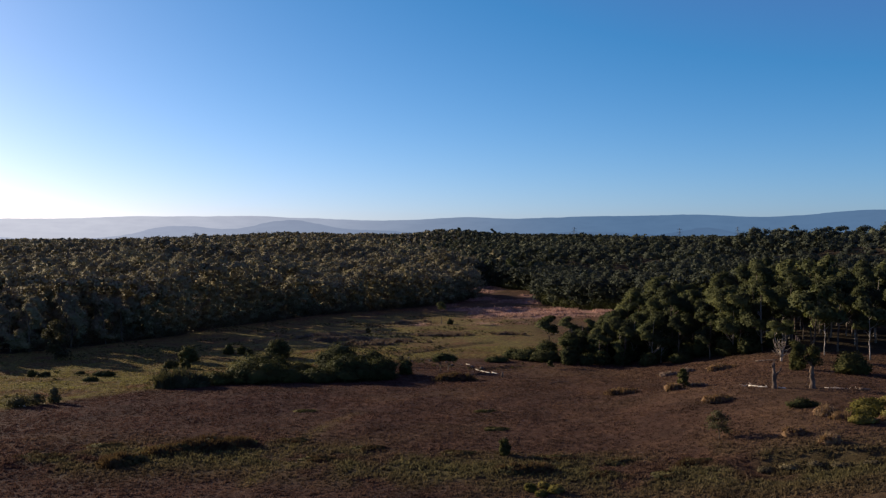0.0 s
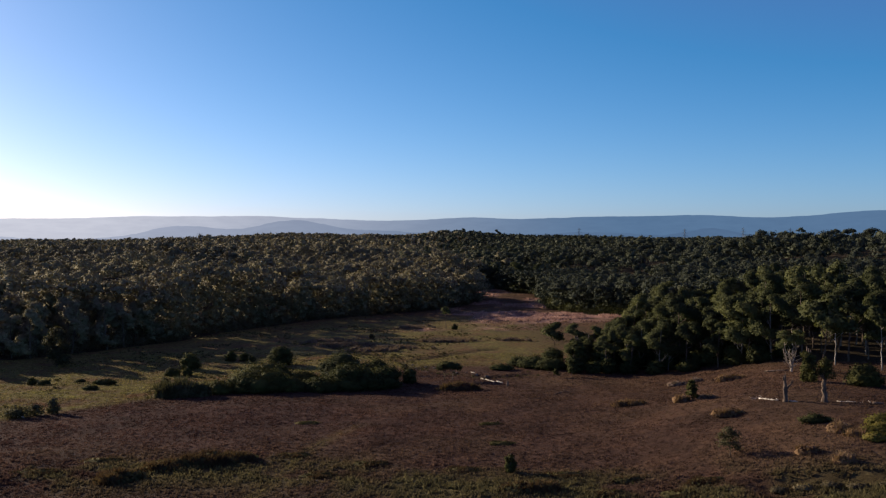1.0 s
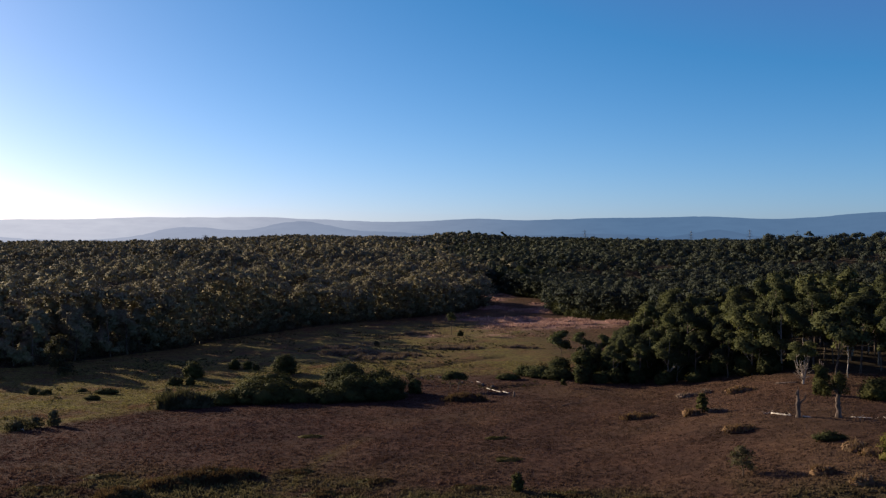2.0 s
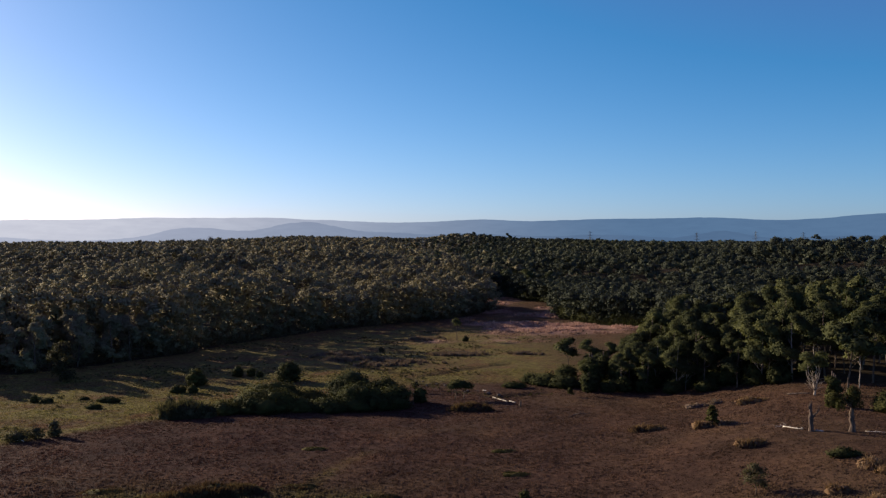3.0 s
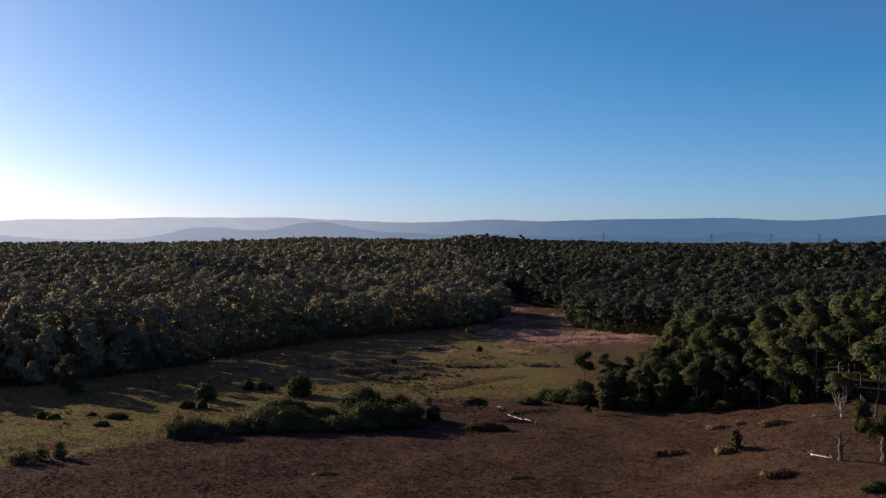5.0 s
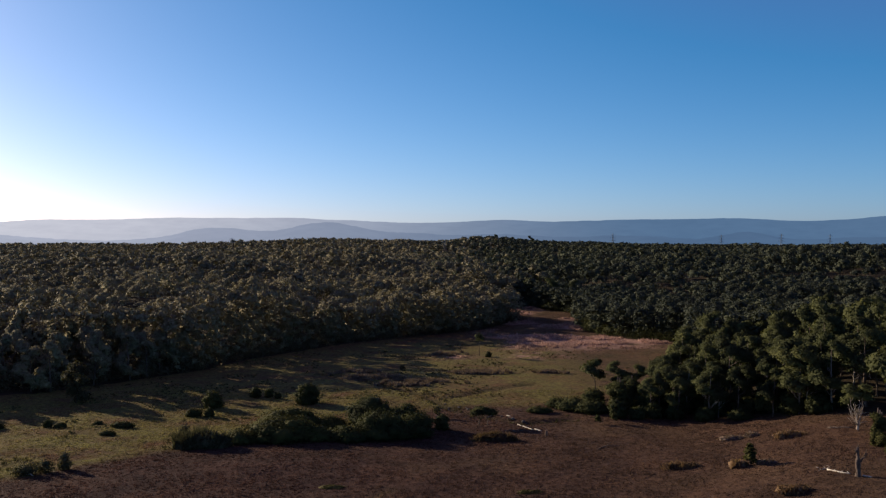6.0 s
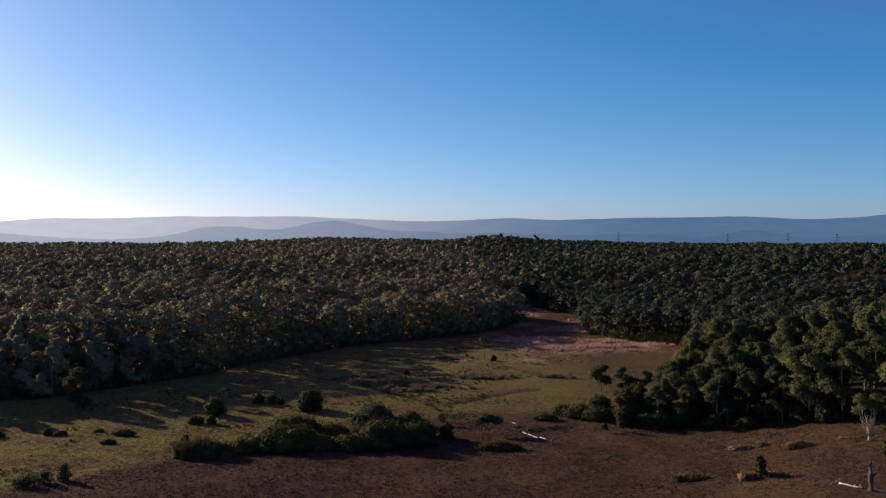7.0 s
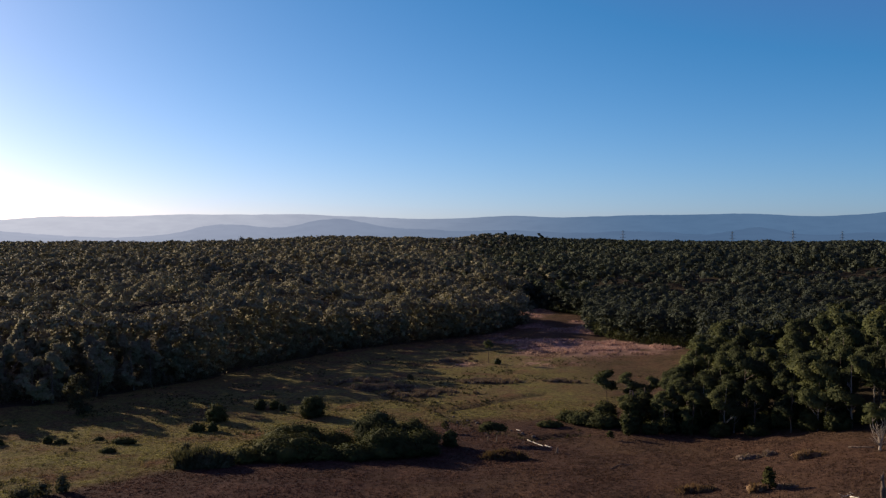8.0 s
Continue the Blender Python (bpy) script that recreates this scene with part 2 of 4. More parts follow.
def land(x, y):
    """Height of the bare ground: flat clearing, a rise on the near right, wooded hill, far crest."""
    x, y = np.asarray(x, float), np.asarray(y, float)
    k = 5 * smooth((x - 15 - 0.4 * (np.clip(y, 130, 260) - 130)) / 40) * (1 - smooth((y - 270) / 90))
    k = k - 1.2 * smooth((y - 150) / 40) * (1 - smooth((y - 330) / 120)) * (1 - smooth((np.abs(x + 30) - 70) / 40))
    hill = 20 * np.exp(-(((x - 380) / 170) ** 2) - ((y - 600) / 200) ** 2)
    east = smooth((x - 30) / 140)
    crest = 18 * smooth((y - 880 + 110 * east) / (430 - 160 * east)) * (1 - smooth((y - 1450) / 350))
    crest = crest * (1 - 0.28 * smooth((-x - 180) / 300) - 0.25 * smooth((x - 120) / 150))
    crest = crest + 7 * np.exp(-(((x - 25) / 70) ** 2) - ((y - 1326) / 120) ** 2) + 5 * np.exp(-(((x + 280) / 130) ** 2) - ((y - 1400) / 200) ** 2)
    roll = 24 * (fbm(x, y, 150, 3, 71) - 0.5) * smooth((np.hypot(x, y) - 330) / 200) * (1 - 0.8 * smooth((y - 650) / 350)) * smooth((np.abs(x - 20) - 70 + 400 * smooth((y - 470) / 120)) / 80)
    return k + hill + crest + roll + 1.2 * smooth((y - 400) / 60) * (1 - smooth((y - 500) / 100))


def line_distance(x, y, pts):
    best = np.full(np.shape(x), 1e9)
    for (ax, ay), (bx, by) in zip(pts, pts[1:]):
        dx, dy = bx - ax, by - ay
        s = np.clip(((x - ax) * dx + (y - ay) * dy) / (dx * dx + dy * dy), 0, 1)
        best = np.minimum(best, np.hypot(x - ax - s * dx, y - ay - s * dy))
    return best


def creek_distance(x, y):
    """Distance to the eroded creek that winds through the flat."""
    return line_distance(x, y, [(-48, 262), (-30, 246), (-14, 227), (-5, 208), (8, 195), (18, 199)])


def drain_distance(x, y):
    """Distance to the two shallow side drains of the creek."""
    return np.minimum(line_distance(x, y, [(-9, 224), (1.3, 233), (6, 238), (13, 244)]), line_distance(x, y, [(6, 281), (14, 273), (23, 264)]))


def ground(x, y):
    """The land with its tussocky unevenness and the creek's cut."""
    x, y = np.asarray(x, float), np.asarray(y, float)
    near = 1 - smooth((np.hypot(x, y - 150) - 250) / 200)
    bumps = 0.9 * (fbm(x, y, 22, 3, 5) - 0.5) + 0.35 * (fbm(x, y, 4.0, 3, 9) - 0.5)
    w = creek_distance(x + 3 * (fbm(x, y, 9, 2, 3) - 0.5), y + 3 * (fbm(x, y, 9, 2, 4) - 0.5))
    scarp = np.interp(x, [33, 38, 46, 52], [101.6, 100.6, 97.8, 96.6]) - y + 1.2 * (fbm(x, y, 3.5, 3, 27) - 0.5)
    dip = 0.9 * smooth(scarp / 1.1) * (1 - smooth((scarp - 4) / 9)) * smooth((x - 32) / 4) * (1 - smooth((x - 46) / 7))
    return land(x, y) - dip + near * bumps - 0.9 * np.exp(-((w / 1.3) ** 2)) - 0.55 * np.exp(-((drain_distance(x, y) / 1.4) ** 2))


def z_at(x, y):
    return float(ground(np.array([x]), np.array([y]))[0])


def in_poly(x, y, poly):
    inside = np.zeros(np.shape(x), bool)
    for (ax, ay), (bx, by) in zip(poly, poly[1:] + poly[:1]):
        cross = ((ay > y) != (by > y)) & (x < (bx - ax) * (y - ay) / (by - ay + 1e-12) + ax)
        inside ^= cross
    return inside


# (-18, 450) to (-6, 470): unseen gap added along the sun, lighting the far strip
CLEARING = [(-260, -400), (-190, 120), (-140, 200), (-108, 222), (-82, 262), (-59, 312), (-31, 348), (-1, 376), (15, 406), (17, 424), (-18, 450), (-62, 484), (-52, 502), (-6, 470), (24, 466), (45, 430),
            (42, 400), (42, 372), (55, 343), (74, 322), (66, 290), (54, 250), (37, 222), (40, 206), (47, 203), (60, 187), (76, 176), (105, 168), (160, 150), (220, 60), (260, -400)]


def zones(x, y):
    """Ground cover: greener flat, pink seeding grass, lush damp strip."""
    wob = 14 * (fbm(x, y, 25, 3, 21) - 0.5)
    edge = np.interp(x, [-90, -58, -40, -22, -8, 5, 16, 40, 60], [128, 160, 170, 184, 211, 213, 215, 225, 240])
    green = smooth((y + wob - edge + 4) / 10) * (1 - 0.75 * smooth((y - 315 + wob) / 45))
    green = green * (1 - 0.75 * smooth((x - 14 + wob) / 28) * smooth((y - 200) / 20))
    track = np.exp(-(((x - np.interp(y, [95, 103, 111, 121, 127, 133, 138, 150], [-22.3, -21.9, -21.2, -20.1, -18.6, -16.9, -15.1, -11])) / 1.1) ** 2)) * smooth((y - 96) / 5) * (1 - smooth((y - 136) / 8))
    green = np.maximum(green, 0.5 * track)
    patch = fbm(x, y, 16, 4, 33)
    pink = smooth((y + 1.5 * wob - 305) / 30) * smooth((x + 8) / 20) * smooth((patch - 0.42) / 0.2)
    tuft = smooth((fbm(x, y, 4.5, 3, 35) - 0.44) / 0.1)
    for px, py, sx, sy in ((-10, 295, 7, 5), (18, 298, 9, 9), (22, 330, 11, 8), (50, 318, 9, 6)):
        pink = np.maximum(pink, 0.95 * tuft * np.exp(-(((x - px) / sx) ** 2) - ((y - py) / sy) ** 2))
    mid = np.interp(x, [-60, -22, 15, 40, 60], [112, 114, 106, 92, 84])
    lush = np.exp(-(((y - mid + 0.6 * wob) / 9) ** 2)) * smooth((fbm(x, y, 7, 4, 41) - 0.34) / 0.25)
    wooded = 1.0 - in_poly(x + 0.3 * wob, y + 0.3 * wob, CLEARING)
    bank = 0.9 * np.exp(-((creek_distance(x + 3 * (fbm(x, y, 9, 2, 3) - 0.5), y + 3 * (fbm(x, y, 9, 2, 4) - 0.5)) / 1.3) ** 2))
    # shade in the side drains, put into the ground colour
    bank = np.maximum(bank, 0.6 * np.exp(-((drain_distance(x, y) / 1.1) ** 2)))
    return np.stack([np.clip(green, 0, 1), np.clip(pink, 0, 1), np.clip(lush, 0, 1), 1 - np.maximum(wooded, bank)], -1)


def mesh_from(name, verts, faces, material, zone=None, flat=True):
    """A mesh from numpy arrays: verts (n, 3), or (n, 6) with normals, faces (m, 3 or 4)."""
    me = bpy.data.meshes.new(name)
    k = faces.shape[1]
    me.vertices.add(len(verts))
    me.vertices.foreach_set("co", np.ascontiguousarray(verts[:, :3], np.float32).ravel())
    me.loops.add(faces.size)
    me.loops.foreach_set("vertex_index", np.ascontiguousarray(faces, np.int32).ravel())
    me.polygons.add(len(faces))
    me.polygons.foreach_set("loop_start", np.arange(len(faces), dtype=np.int32) * k)
    me.polygons.foreach_set("use_smooth", np.full(len(faces), not flat or verts.shape[1] == 6))
    me.update(calc_edges=True)
    if verts.shape[1] == 6:
        me.attributes.new("custom_normal", "FLOAT_VECTOR", "POINT").data.foreach_set("vector", np.ascontiguousarray(verts[:, 3:], np.float32).ravel())
    if zone is not None:
        me.color_attributes.new("zone", "FLOAT_COLOR", "POINT").data.foreach_set("color", np.ascontiguousarray(zone, np.float32).ravel())
    me.materials.append(material)
    return me


def part(name, me, parent, label=""):
    ob = new(name, me)
    ob.parent = parent
    return tagged(ob, label) if label else ob


def unit(v):
    return v / (np.linalg.norm(v, axis=-1, keepdims=True) + 1e-9)


def cards(rng, centre, normal, size, stretch=1.5, loose=0.22, bulk=None, uneven=0.22):
    """Small three-cornered leaf sprays at the centres, facing roughly along the normals. Each row: a corner and its soft normal, which follows the clump (and the bulk of the crown)."""
    n = len(centre)
    nrm = unit(normal + loose * rng.normal(size=(n, 3)))
    u = unit(np.cross(nrm, rng.normal(size=(n, 3))))
    v = np.cross(nrm, u)
    s = (size * rng.uniform(0.55, 1.35, n))[:, None]
    tri = np.stack([centre + u * s * stretch, centre - u * s * 0.6 + v * s * rng.uniform(0.5, 1.0, (n, 1)), centre - u * s * 0.6 - v * s * rng.uniform(0.5, 1.0, (n, 1))], 1)
    soft = unit(normal + (0 if bulk is None else 0.6 * bulk) + uneven * rng.normal(size=(n, 3)))
    return np.concatenate([tri.reshape(-1, 3), np.repeat(soft, 3, 0)], 1)


def lobed(rng, lobes, count, size, under=-0.35, stretch=1.4, fray=0.14, loose=0.4, inner=0.6):
    """Leaf sprays over the shells of ellipsoid lobes (cx, cy, cz, rx, ry, rz)."""
    lobes = np.asarray(lobes, float)
    idx = rng.integers(0, len(lobes), count)
    d = rng.normal(size=(count, 3))
    d /= np.linalg.norm(d, axis=1, keepdims=True)
    flip = d[:, 2] < under
    d[flip, 2] *= -1
    r = np.where(rng.random(count) < fray, rng.uniform(1.0, 1.38, count), rng.uniform(inner, 1.06, count))[:, None]
    c, rad = lobes[idx, :3], lobes[idx, 3:]
    nrm = d / rad
    nrm /= np.linalg.norm(nrm, axis=1, keepdims=True)
    at = c + d * r * rad
    return cards(rng, at, nrm, size, stretch, loose, unit(at - lobes[:, :3].mean(0) * (1, 1, 0.8)))


GOLD = (1 + 5**0.5) / 2
ICO = np.array([(s, t * GOLD, 0) for s in (-1, 1) for t in (-1, 1)] + [(0, s, t * GOLD) for s in (-1, 1) for t in (-1, 1)] + [(s * GOLD, 0, t) for s in (-1, 1) for t in (-1, 1)], float) / math.hypot(1, GOLD)
ICO_FACES = np.array([f for f in itertools.combinations(range(12), 3) if all(np.linalg.norm(ICO[p] - ICO[q]) < 1.1 for p, q in itertools.combinations(f, 2))])
ICO_FACES = np.array([f if np.dot(np.cross(ICO[f[1]] - ICO[f[0]], ICO[f[2]] - ICO[f[0]]), ICO[f[0]]) > 0 else f[::-1] for f in ICO_FACES])


def clumps(rng, lobes, scale=0.8, jitter=0.22):
    """The close-grown inner foliage of each lobe: a small knobbly lump of random facets."""
    lobes = np.asarray(lobes, float)
    n = len(lobes)
    turn = np.linalg.qr(rng.normal(size=(n, 3, 3)))[0]
    turn *= np.sign(np.linalg.det(turn))[:, None, None]
    v = np.einsum("vk,nkj->nvj", ICO, turn) * rng.uniform(1 - jitter, 1 + jitter, (n, 12, 1)) * scale
    v = np.concatenate([lobes[:, None, :3] + v * lobes[:, None, 3:], unit(v)], -1)
    f = ICO_FACES[None] + 12 * np.arange(n)[:, None, None]
    return v.reshape(-1, 6), f.reshape(-1, 3)


def leafy_mesh(name, sprays, lumps, material):
    """Leaf sprays and the inner lumps that carry them, as one crown."""
    v, f = lumps
    return mesh_from(name, np.concatenate([v, sprays]), np.concatenate([f, len(v) + np.arange(len(sprays)).reshape(-1, 3)]), material)


def tri_mesh(name, pts, material, zone=None):
    return mesh_from(name, pts, np.arange(len(pts)).reshape(-1, 3), material, zone)


def tube(path, radii, sides=7):
    """A tapered round limb along a path of points: verts and quad faces."""
    path = [Vector(p) for p in path]
    vs, fs = [], []
    for i, p in enumerate(path):
        ahead = (path[min(i + 1, len(path) - 1)] - path[max(i - 1, 0)]).normalized()
        a = ahead.cross(Vector((0.31, 0.95, 0.05))).normalized()
        b = ahead.cross(a)
        for k in range(sides):
            t = 2 * math.pi * k / sides
            rr = radii[i] * (1 + 0.12 * math.sin(3 * t + i))
            vs.append(p + a * math.cos(t) * rr + b * math.sin(t) * rr)
    for i in range(len(path) - 1):
        for k in range(sides):
            j = (k + 1) % sides
            fs.append((i * sides + k, i * sides + j, (i + 1) * sides + j, (i + 1) * sides + k))
    n = len(vs)
    vs += [path[0], path[-1]]
    for k in range(sides):
        j = (k + 1) % sides
        fs.append((j, k, n, n))
        e = (len(path) - 1) * sides
        fs.append((e + k, e + j, n + 1, n + 1))
    return vs, fs


def tubes_mesh(name, tubes_list, material):
    """One mesh out of several limbs."""
    me, vs, fs = bpy.data.meshes.new(name), [], []
    for path, radii, sides in tubes_list:
        v, f = tube(path, radii, sides)
        o = len(vs)
        vs += v
        fs += [tuple(dict.fromkeys(q + o for q in face)) for face in f]
    me.from_pydata([tuple(v) for v in vs], [], fs)
    me.polygons.foreach_set("use_smooth", np.full(len(me.polygons), True))
    me.materials.append(material)
    return me


def limb_path(rng, a, b, sag=0.12, steps=4, wob=0.035):
    a, b = np.array(a, float), np.array(b, float)
    span = np.linalg.norm(b - a)
    pts = []
    for i in range(steps + 1):
        t = i / steps
        j = rng.normal(size=3) * span * wob * math.sin(math.pi * t)
        pts.append(tuple(a + (b - a) * t + np.array([0, 0, -sag * span * math.sin(math.pi * t)]) + j))
    return pts


# ---- ground ----
def spaced(*runs):
    return np.unique(np.concatenate([np.arange(a, b, s) for a, b, s in runs] + [[4900.0]]))


gx = spaced((-4900, -1500, 340), (-1500, -300, 60), (-300, -132, 12), (-132, 132, 1.5), (132, 300, 12), (300, 1500, 60), (1500, 4900, 340))
gy = spaced((-4900, -220, 360), (-220, 70, 20), (70, 250, 1.4), (250, 480, 2.6), (480, 1800, 30), (1800, 4900, 300))
GX, GY = np.meshgrid(gx, gy)
gv = np.stack([GX, GY, ground(GX, GY)], -1).reshape(-1, 3)
gi = np.arange(len(gx) * len(gy)).reshape(len(gy), len(gx))
gf = np.stack([gi[:-1, :-1], gi[:-1, 1:], gi[1:, 1:], gi[1:, :-1]], -1).reshape(-1, 4)
ground_ob = new("ground", mesh_from("ground", gv, gf, M_GROUND, zones(gv[:, 0], gv[:, 1]), flat=False))
tagged(ground_ob, "dry red-brown grassland clearing with greener flats and pink seeding grass", "ground", kind="structure")


# ---- far ranges ----
def range_mesh(name, radius, depth, hills, base, rough, material, seed):
    """A long mountain ridge on an arc: hills are (azimuth, height, half-width in degrees)."""
    az = np.linspace(-48, 48, 700)
    top = np.full(len(az), float(base))
    for a, h, w in hills:
        top = top + h * np.exp(-(((az - a) / w) ** 2))
    top = top + rough * (fbm(az, az * 0, 2.0, 5, seed) - 0.5) + 0.25 * rough * (fbm(az, az * 0 + 4, 0.25, 2, seed) - 0.5)
    rows = []
    for k, s in enumerate(np.linspace(0, 1, 9)):
        r = radius - depth * (1 - s)
        jut = 0.35 * rough * (fbm(az, az * 0 + 9 * s, 1.3, 4, seed + 3) - 0.5) * math.sin(math.pi * s)
        z = -12 + (top + 12) * (s**0.8) + jut * 3
        rows.append(np.stack([np.sin(np.radians(az)) * r, np.cos(np.radians(az)) * r, z], -1))
    rows.append(rows[-1] * (1.02, 1.02, 0) + (0, 0, -12))
    v = np.concatenate(rows)
    i = np.arange(len(v)).reshape(len(rows), len(az))
    f = np.stack([i[:-1, :-1], i[:-1, 1:], i[1:, 1:], i[1:, :-1]], -1).reshape(-1, 4)
    return mesh_from(name, v, f, material, flat=False)


RANGE_HILLS = [(-19, 16, 3.2), (-12.5, 19, 4.2), (1.4, 12, 2.6), (9.5, 14, 3.0), (15.5, 19, 3.2), (25.6, 26, 3.0), (31, 22, 4), (-27, 3, 3), (-30, -20, 2.2), (-4, -4, 2.5), (-40, 20, 7), (42, 20, 7)]
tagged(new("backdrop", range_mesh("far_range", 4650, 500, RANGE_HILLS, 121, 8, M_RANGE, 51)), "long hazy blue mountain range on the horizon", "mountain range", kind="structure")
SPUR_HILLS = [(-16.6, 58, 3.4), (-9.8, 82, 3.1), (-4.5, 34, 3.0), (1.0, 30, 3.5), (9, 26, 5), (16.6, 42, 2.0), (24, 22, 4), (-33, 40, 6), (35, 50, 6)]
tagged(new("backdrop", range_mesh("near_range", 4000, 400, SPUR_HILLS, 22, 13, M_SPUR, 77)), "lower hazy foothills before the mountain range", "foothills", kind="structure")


# ---- trees ----
def gum_tree(rng, high=15.0, spread=4.2, leaves=2600, size=0.42, bark=M_BARK, leaf=M_GUM, low=0.45, lobes=12, girth=0.0125):
    """Eucalypt: a leaning trunk that forks into rising leaders, each ending in rounded tufts of leaves with gaps between."""
    tree = new("gum_tree")
    lean = rng.normal(size=2) * 0.05 * high
    r0 = girth * high
    spine = np.array(limb_path(rng, (0, 0, -0.3), (lean[0], lean[1], high * 0.84), 0.0, 12, 0.006))
    part("trunk", tubes_mesh("trunk", [([tuple(p) for p in spine], np.interp(np.arange(13), [0, 1, 6, 12], [1.35, 1.0, 0.72, 0.16]) * r0, 8)], bark), tree)
    middle, half = high * (0.97 + low) / 2, high * (0.97 - low) / 2
    lob = []
    for i in range(lobes):
        a = 2.4 * i + rng.uniform(-0.5, 0.5)
        up = -0.75 + 1.7 * ((i * 0.618) % 1.0)
        out = math.sqrt(max(0.06, 1 - up * up)) * rng.uniform(0.55, 1.0) * (0.8 if up > 0 else 0.95)
        rr = rng.uniform(0.75, 1.3) * spread * 1.5 / math.sqrt(lobes + 4)
        z = middle + up * half * rng.uniform(0.82, 0.95)
        lob.append((lean[0] * z / high + math.cos(a) * out * spread * 0.8, lean[1] * z / high + math.sin(a) * out * spread * 0.8, z - 0.3 * rr, rr, rr, rr * rng.uniform(0.6, 0.9)))
    for lo in lob[:: max(1, lobes // 7)]:
        reach = math.hypot(lo[0], lo[1])
        start = spine[int(np.clip(round((lo[2] - 0.9 * reach) / (high * 0.84) * 12), 3, 10))]
        path = limb_path(rng, start, (lo[0], lo[1], lo[2] - 0.2 * lo[5]), 0.06, 4)
        twig = [(path, np.linspace(r0 * 0.42, r0 * 0.1, 5), 5)]
        near = sorted(lob, key=lambda q: (q[0] - lo[0]) ** 2 + (q[1] - lo[1]) ** 2 + (q[2] - lo[2]) ** 2)[1:3]
        twig += [(limb_path(rng, path[2], (q[0], q[1], q[2] - 0.3 * q[5]), 0.05, 3), np.linspace(r0 * 0.22, r0 * 0.07, 4), 4) for q in near]
        part("limb", tubes_mesh("limb", twig, bark), tree)
    part("crown", leafy_mesh("crown", lobed(rng, lob, leaves, size, -0.35, 1.7, 0.16, 0.6, 0.6), clumps(rng, lob[::2], 0.55), leaf), tree)
    return tree


rng = np.random.default_rng(11)


def scatter(spacing, r0, r1, half):
    """Tree stations on a jittered grid between two distances, in the wooded land."""
    n = int(r1 / spacing)
    a, b = np.meshgrid(np.arange(-n, n + 1), np.arange(0, n + 1))
    x = (a + rng.uniform(-0.42, 0.42, a.shape)).ravel() * spacing
    y = (b + rng.uniform(-0.42, 0.42, a.shape)).ravel() * spacing
    r, az = np.hypot(x, y), np.degrees(np.arctan2(x, y))
    cut = ((np.abs(x + 46.4 * y / 1190) < 9) & (y > 1090) & (y < 1200)) | ((np.abs(x + 365 * y / 1300) < 9) & (y > 1210) & (y < 1312))
    keep = ~cut & (r >= r0) & (r < r1) & (az > -half) & (az < half - 3) & ~in_poly(x, y, CLEARING)
    return x[keep], y[keep]


GUMS, OAKS, BACK_GUMS, BACK_OAKS = [], [], [], []
GUM_LABEL, OAK_LABEL = "tall gum tree with pale trunk and olive-green tufted crown", "dark dense forest-edge tree leafed nearly to the ground"
for pool, count, leaves, size in ((GUMS, 7, 8600, 0.175), (BACK_GUMS, 4, 3200, 0.30)):
    for k in range(count):
        pool.append(tagged(gum_tree(rng, 14 + 2.5 * rng.random(), 4.6 + 1.2 * rng.random(), leaves, size, M_BARK_DARK if k % 3 else M_BARK, M_GUM, (0.24, 0.36, 0.28, 0.42)[k % 4], 36 + k % 4),
                           GUM_LABEL, "tree", "gum trees of the grove"))
for pool, count, leaves, size in ((OAKS, 5, 12000, 0.15), (BACK_OAKS, 3, 2800, 0.34)):
    for k in range(count):
        pool.append(tagged(gum_tree(rng, 13 + 2.5 * rng.random(), 3.6 + 0.8 * rng.random(), leaves, size, M_BARK_DARK, M_OAK, -0.05, 34),
                           OAK_LABEL, "tree", "dark trees at the forest edge"))
EDGE = CLEARING[2:22]


tx, ty = scatter(6.6, 150, 285, 34)
rim = line_distance(tx, ty, CLEARING + CLEARING[:1])
used = set()
for i, (x, y) in enumerate(zip(tx, ty)):
    near = rim[i] < (18 if x < -20 else 32)
    pool = (OAKS if near else BACK_OAKS) if x < -20 else (GUMS if near else BACK_GUMS)
    src = pool[i % len(pool)]
    s = rng.uniform(0.82, 1.08) * (1.0 + 0.13 * min(1.0, max(0.0, (-x - 50) / 50)) if x < 0 else 0.86 + 0.16 * min(1.0, max(0.0, (x - 25) / 40)))
    m = pose(x, y, z_at(x, y), 0, 0, rng.uniform(0, 360)) @ Matrix.Diagonal((s, s, s * rng.uniform(0.92, 1.08), 1))
    if src.name not in used:
        used.add(src.name)
        src.matrix_basis = m
    else:
        copy_thing(src, m)


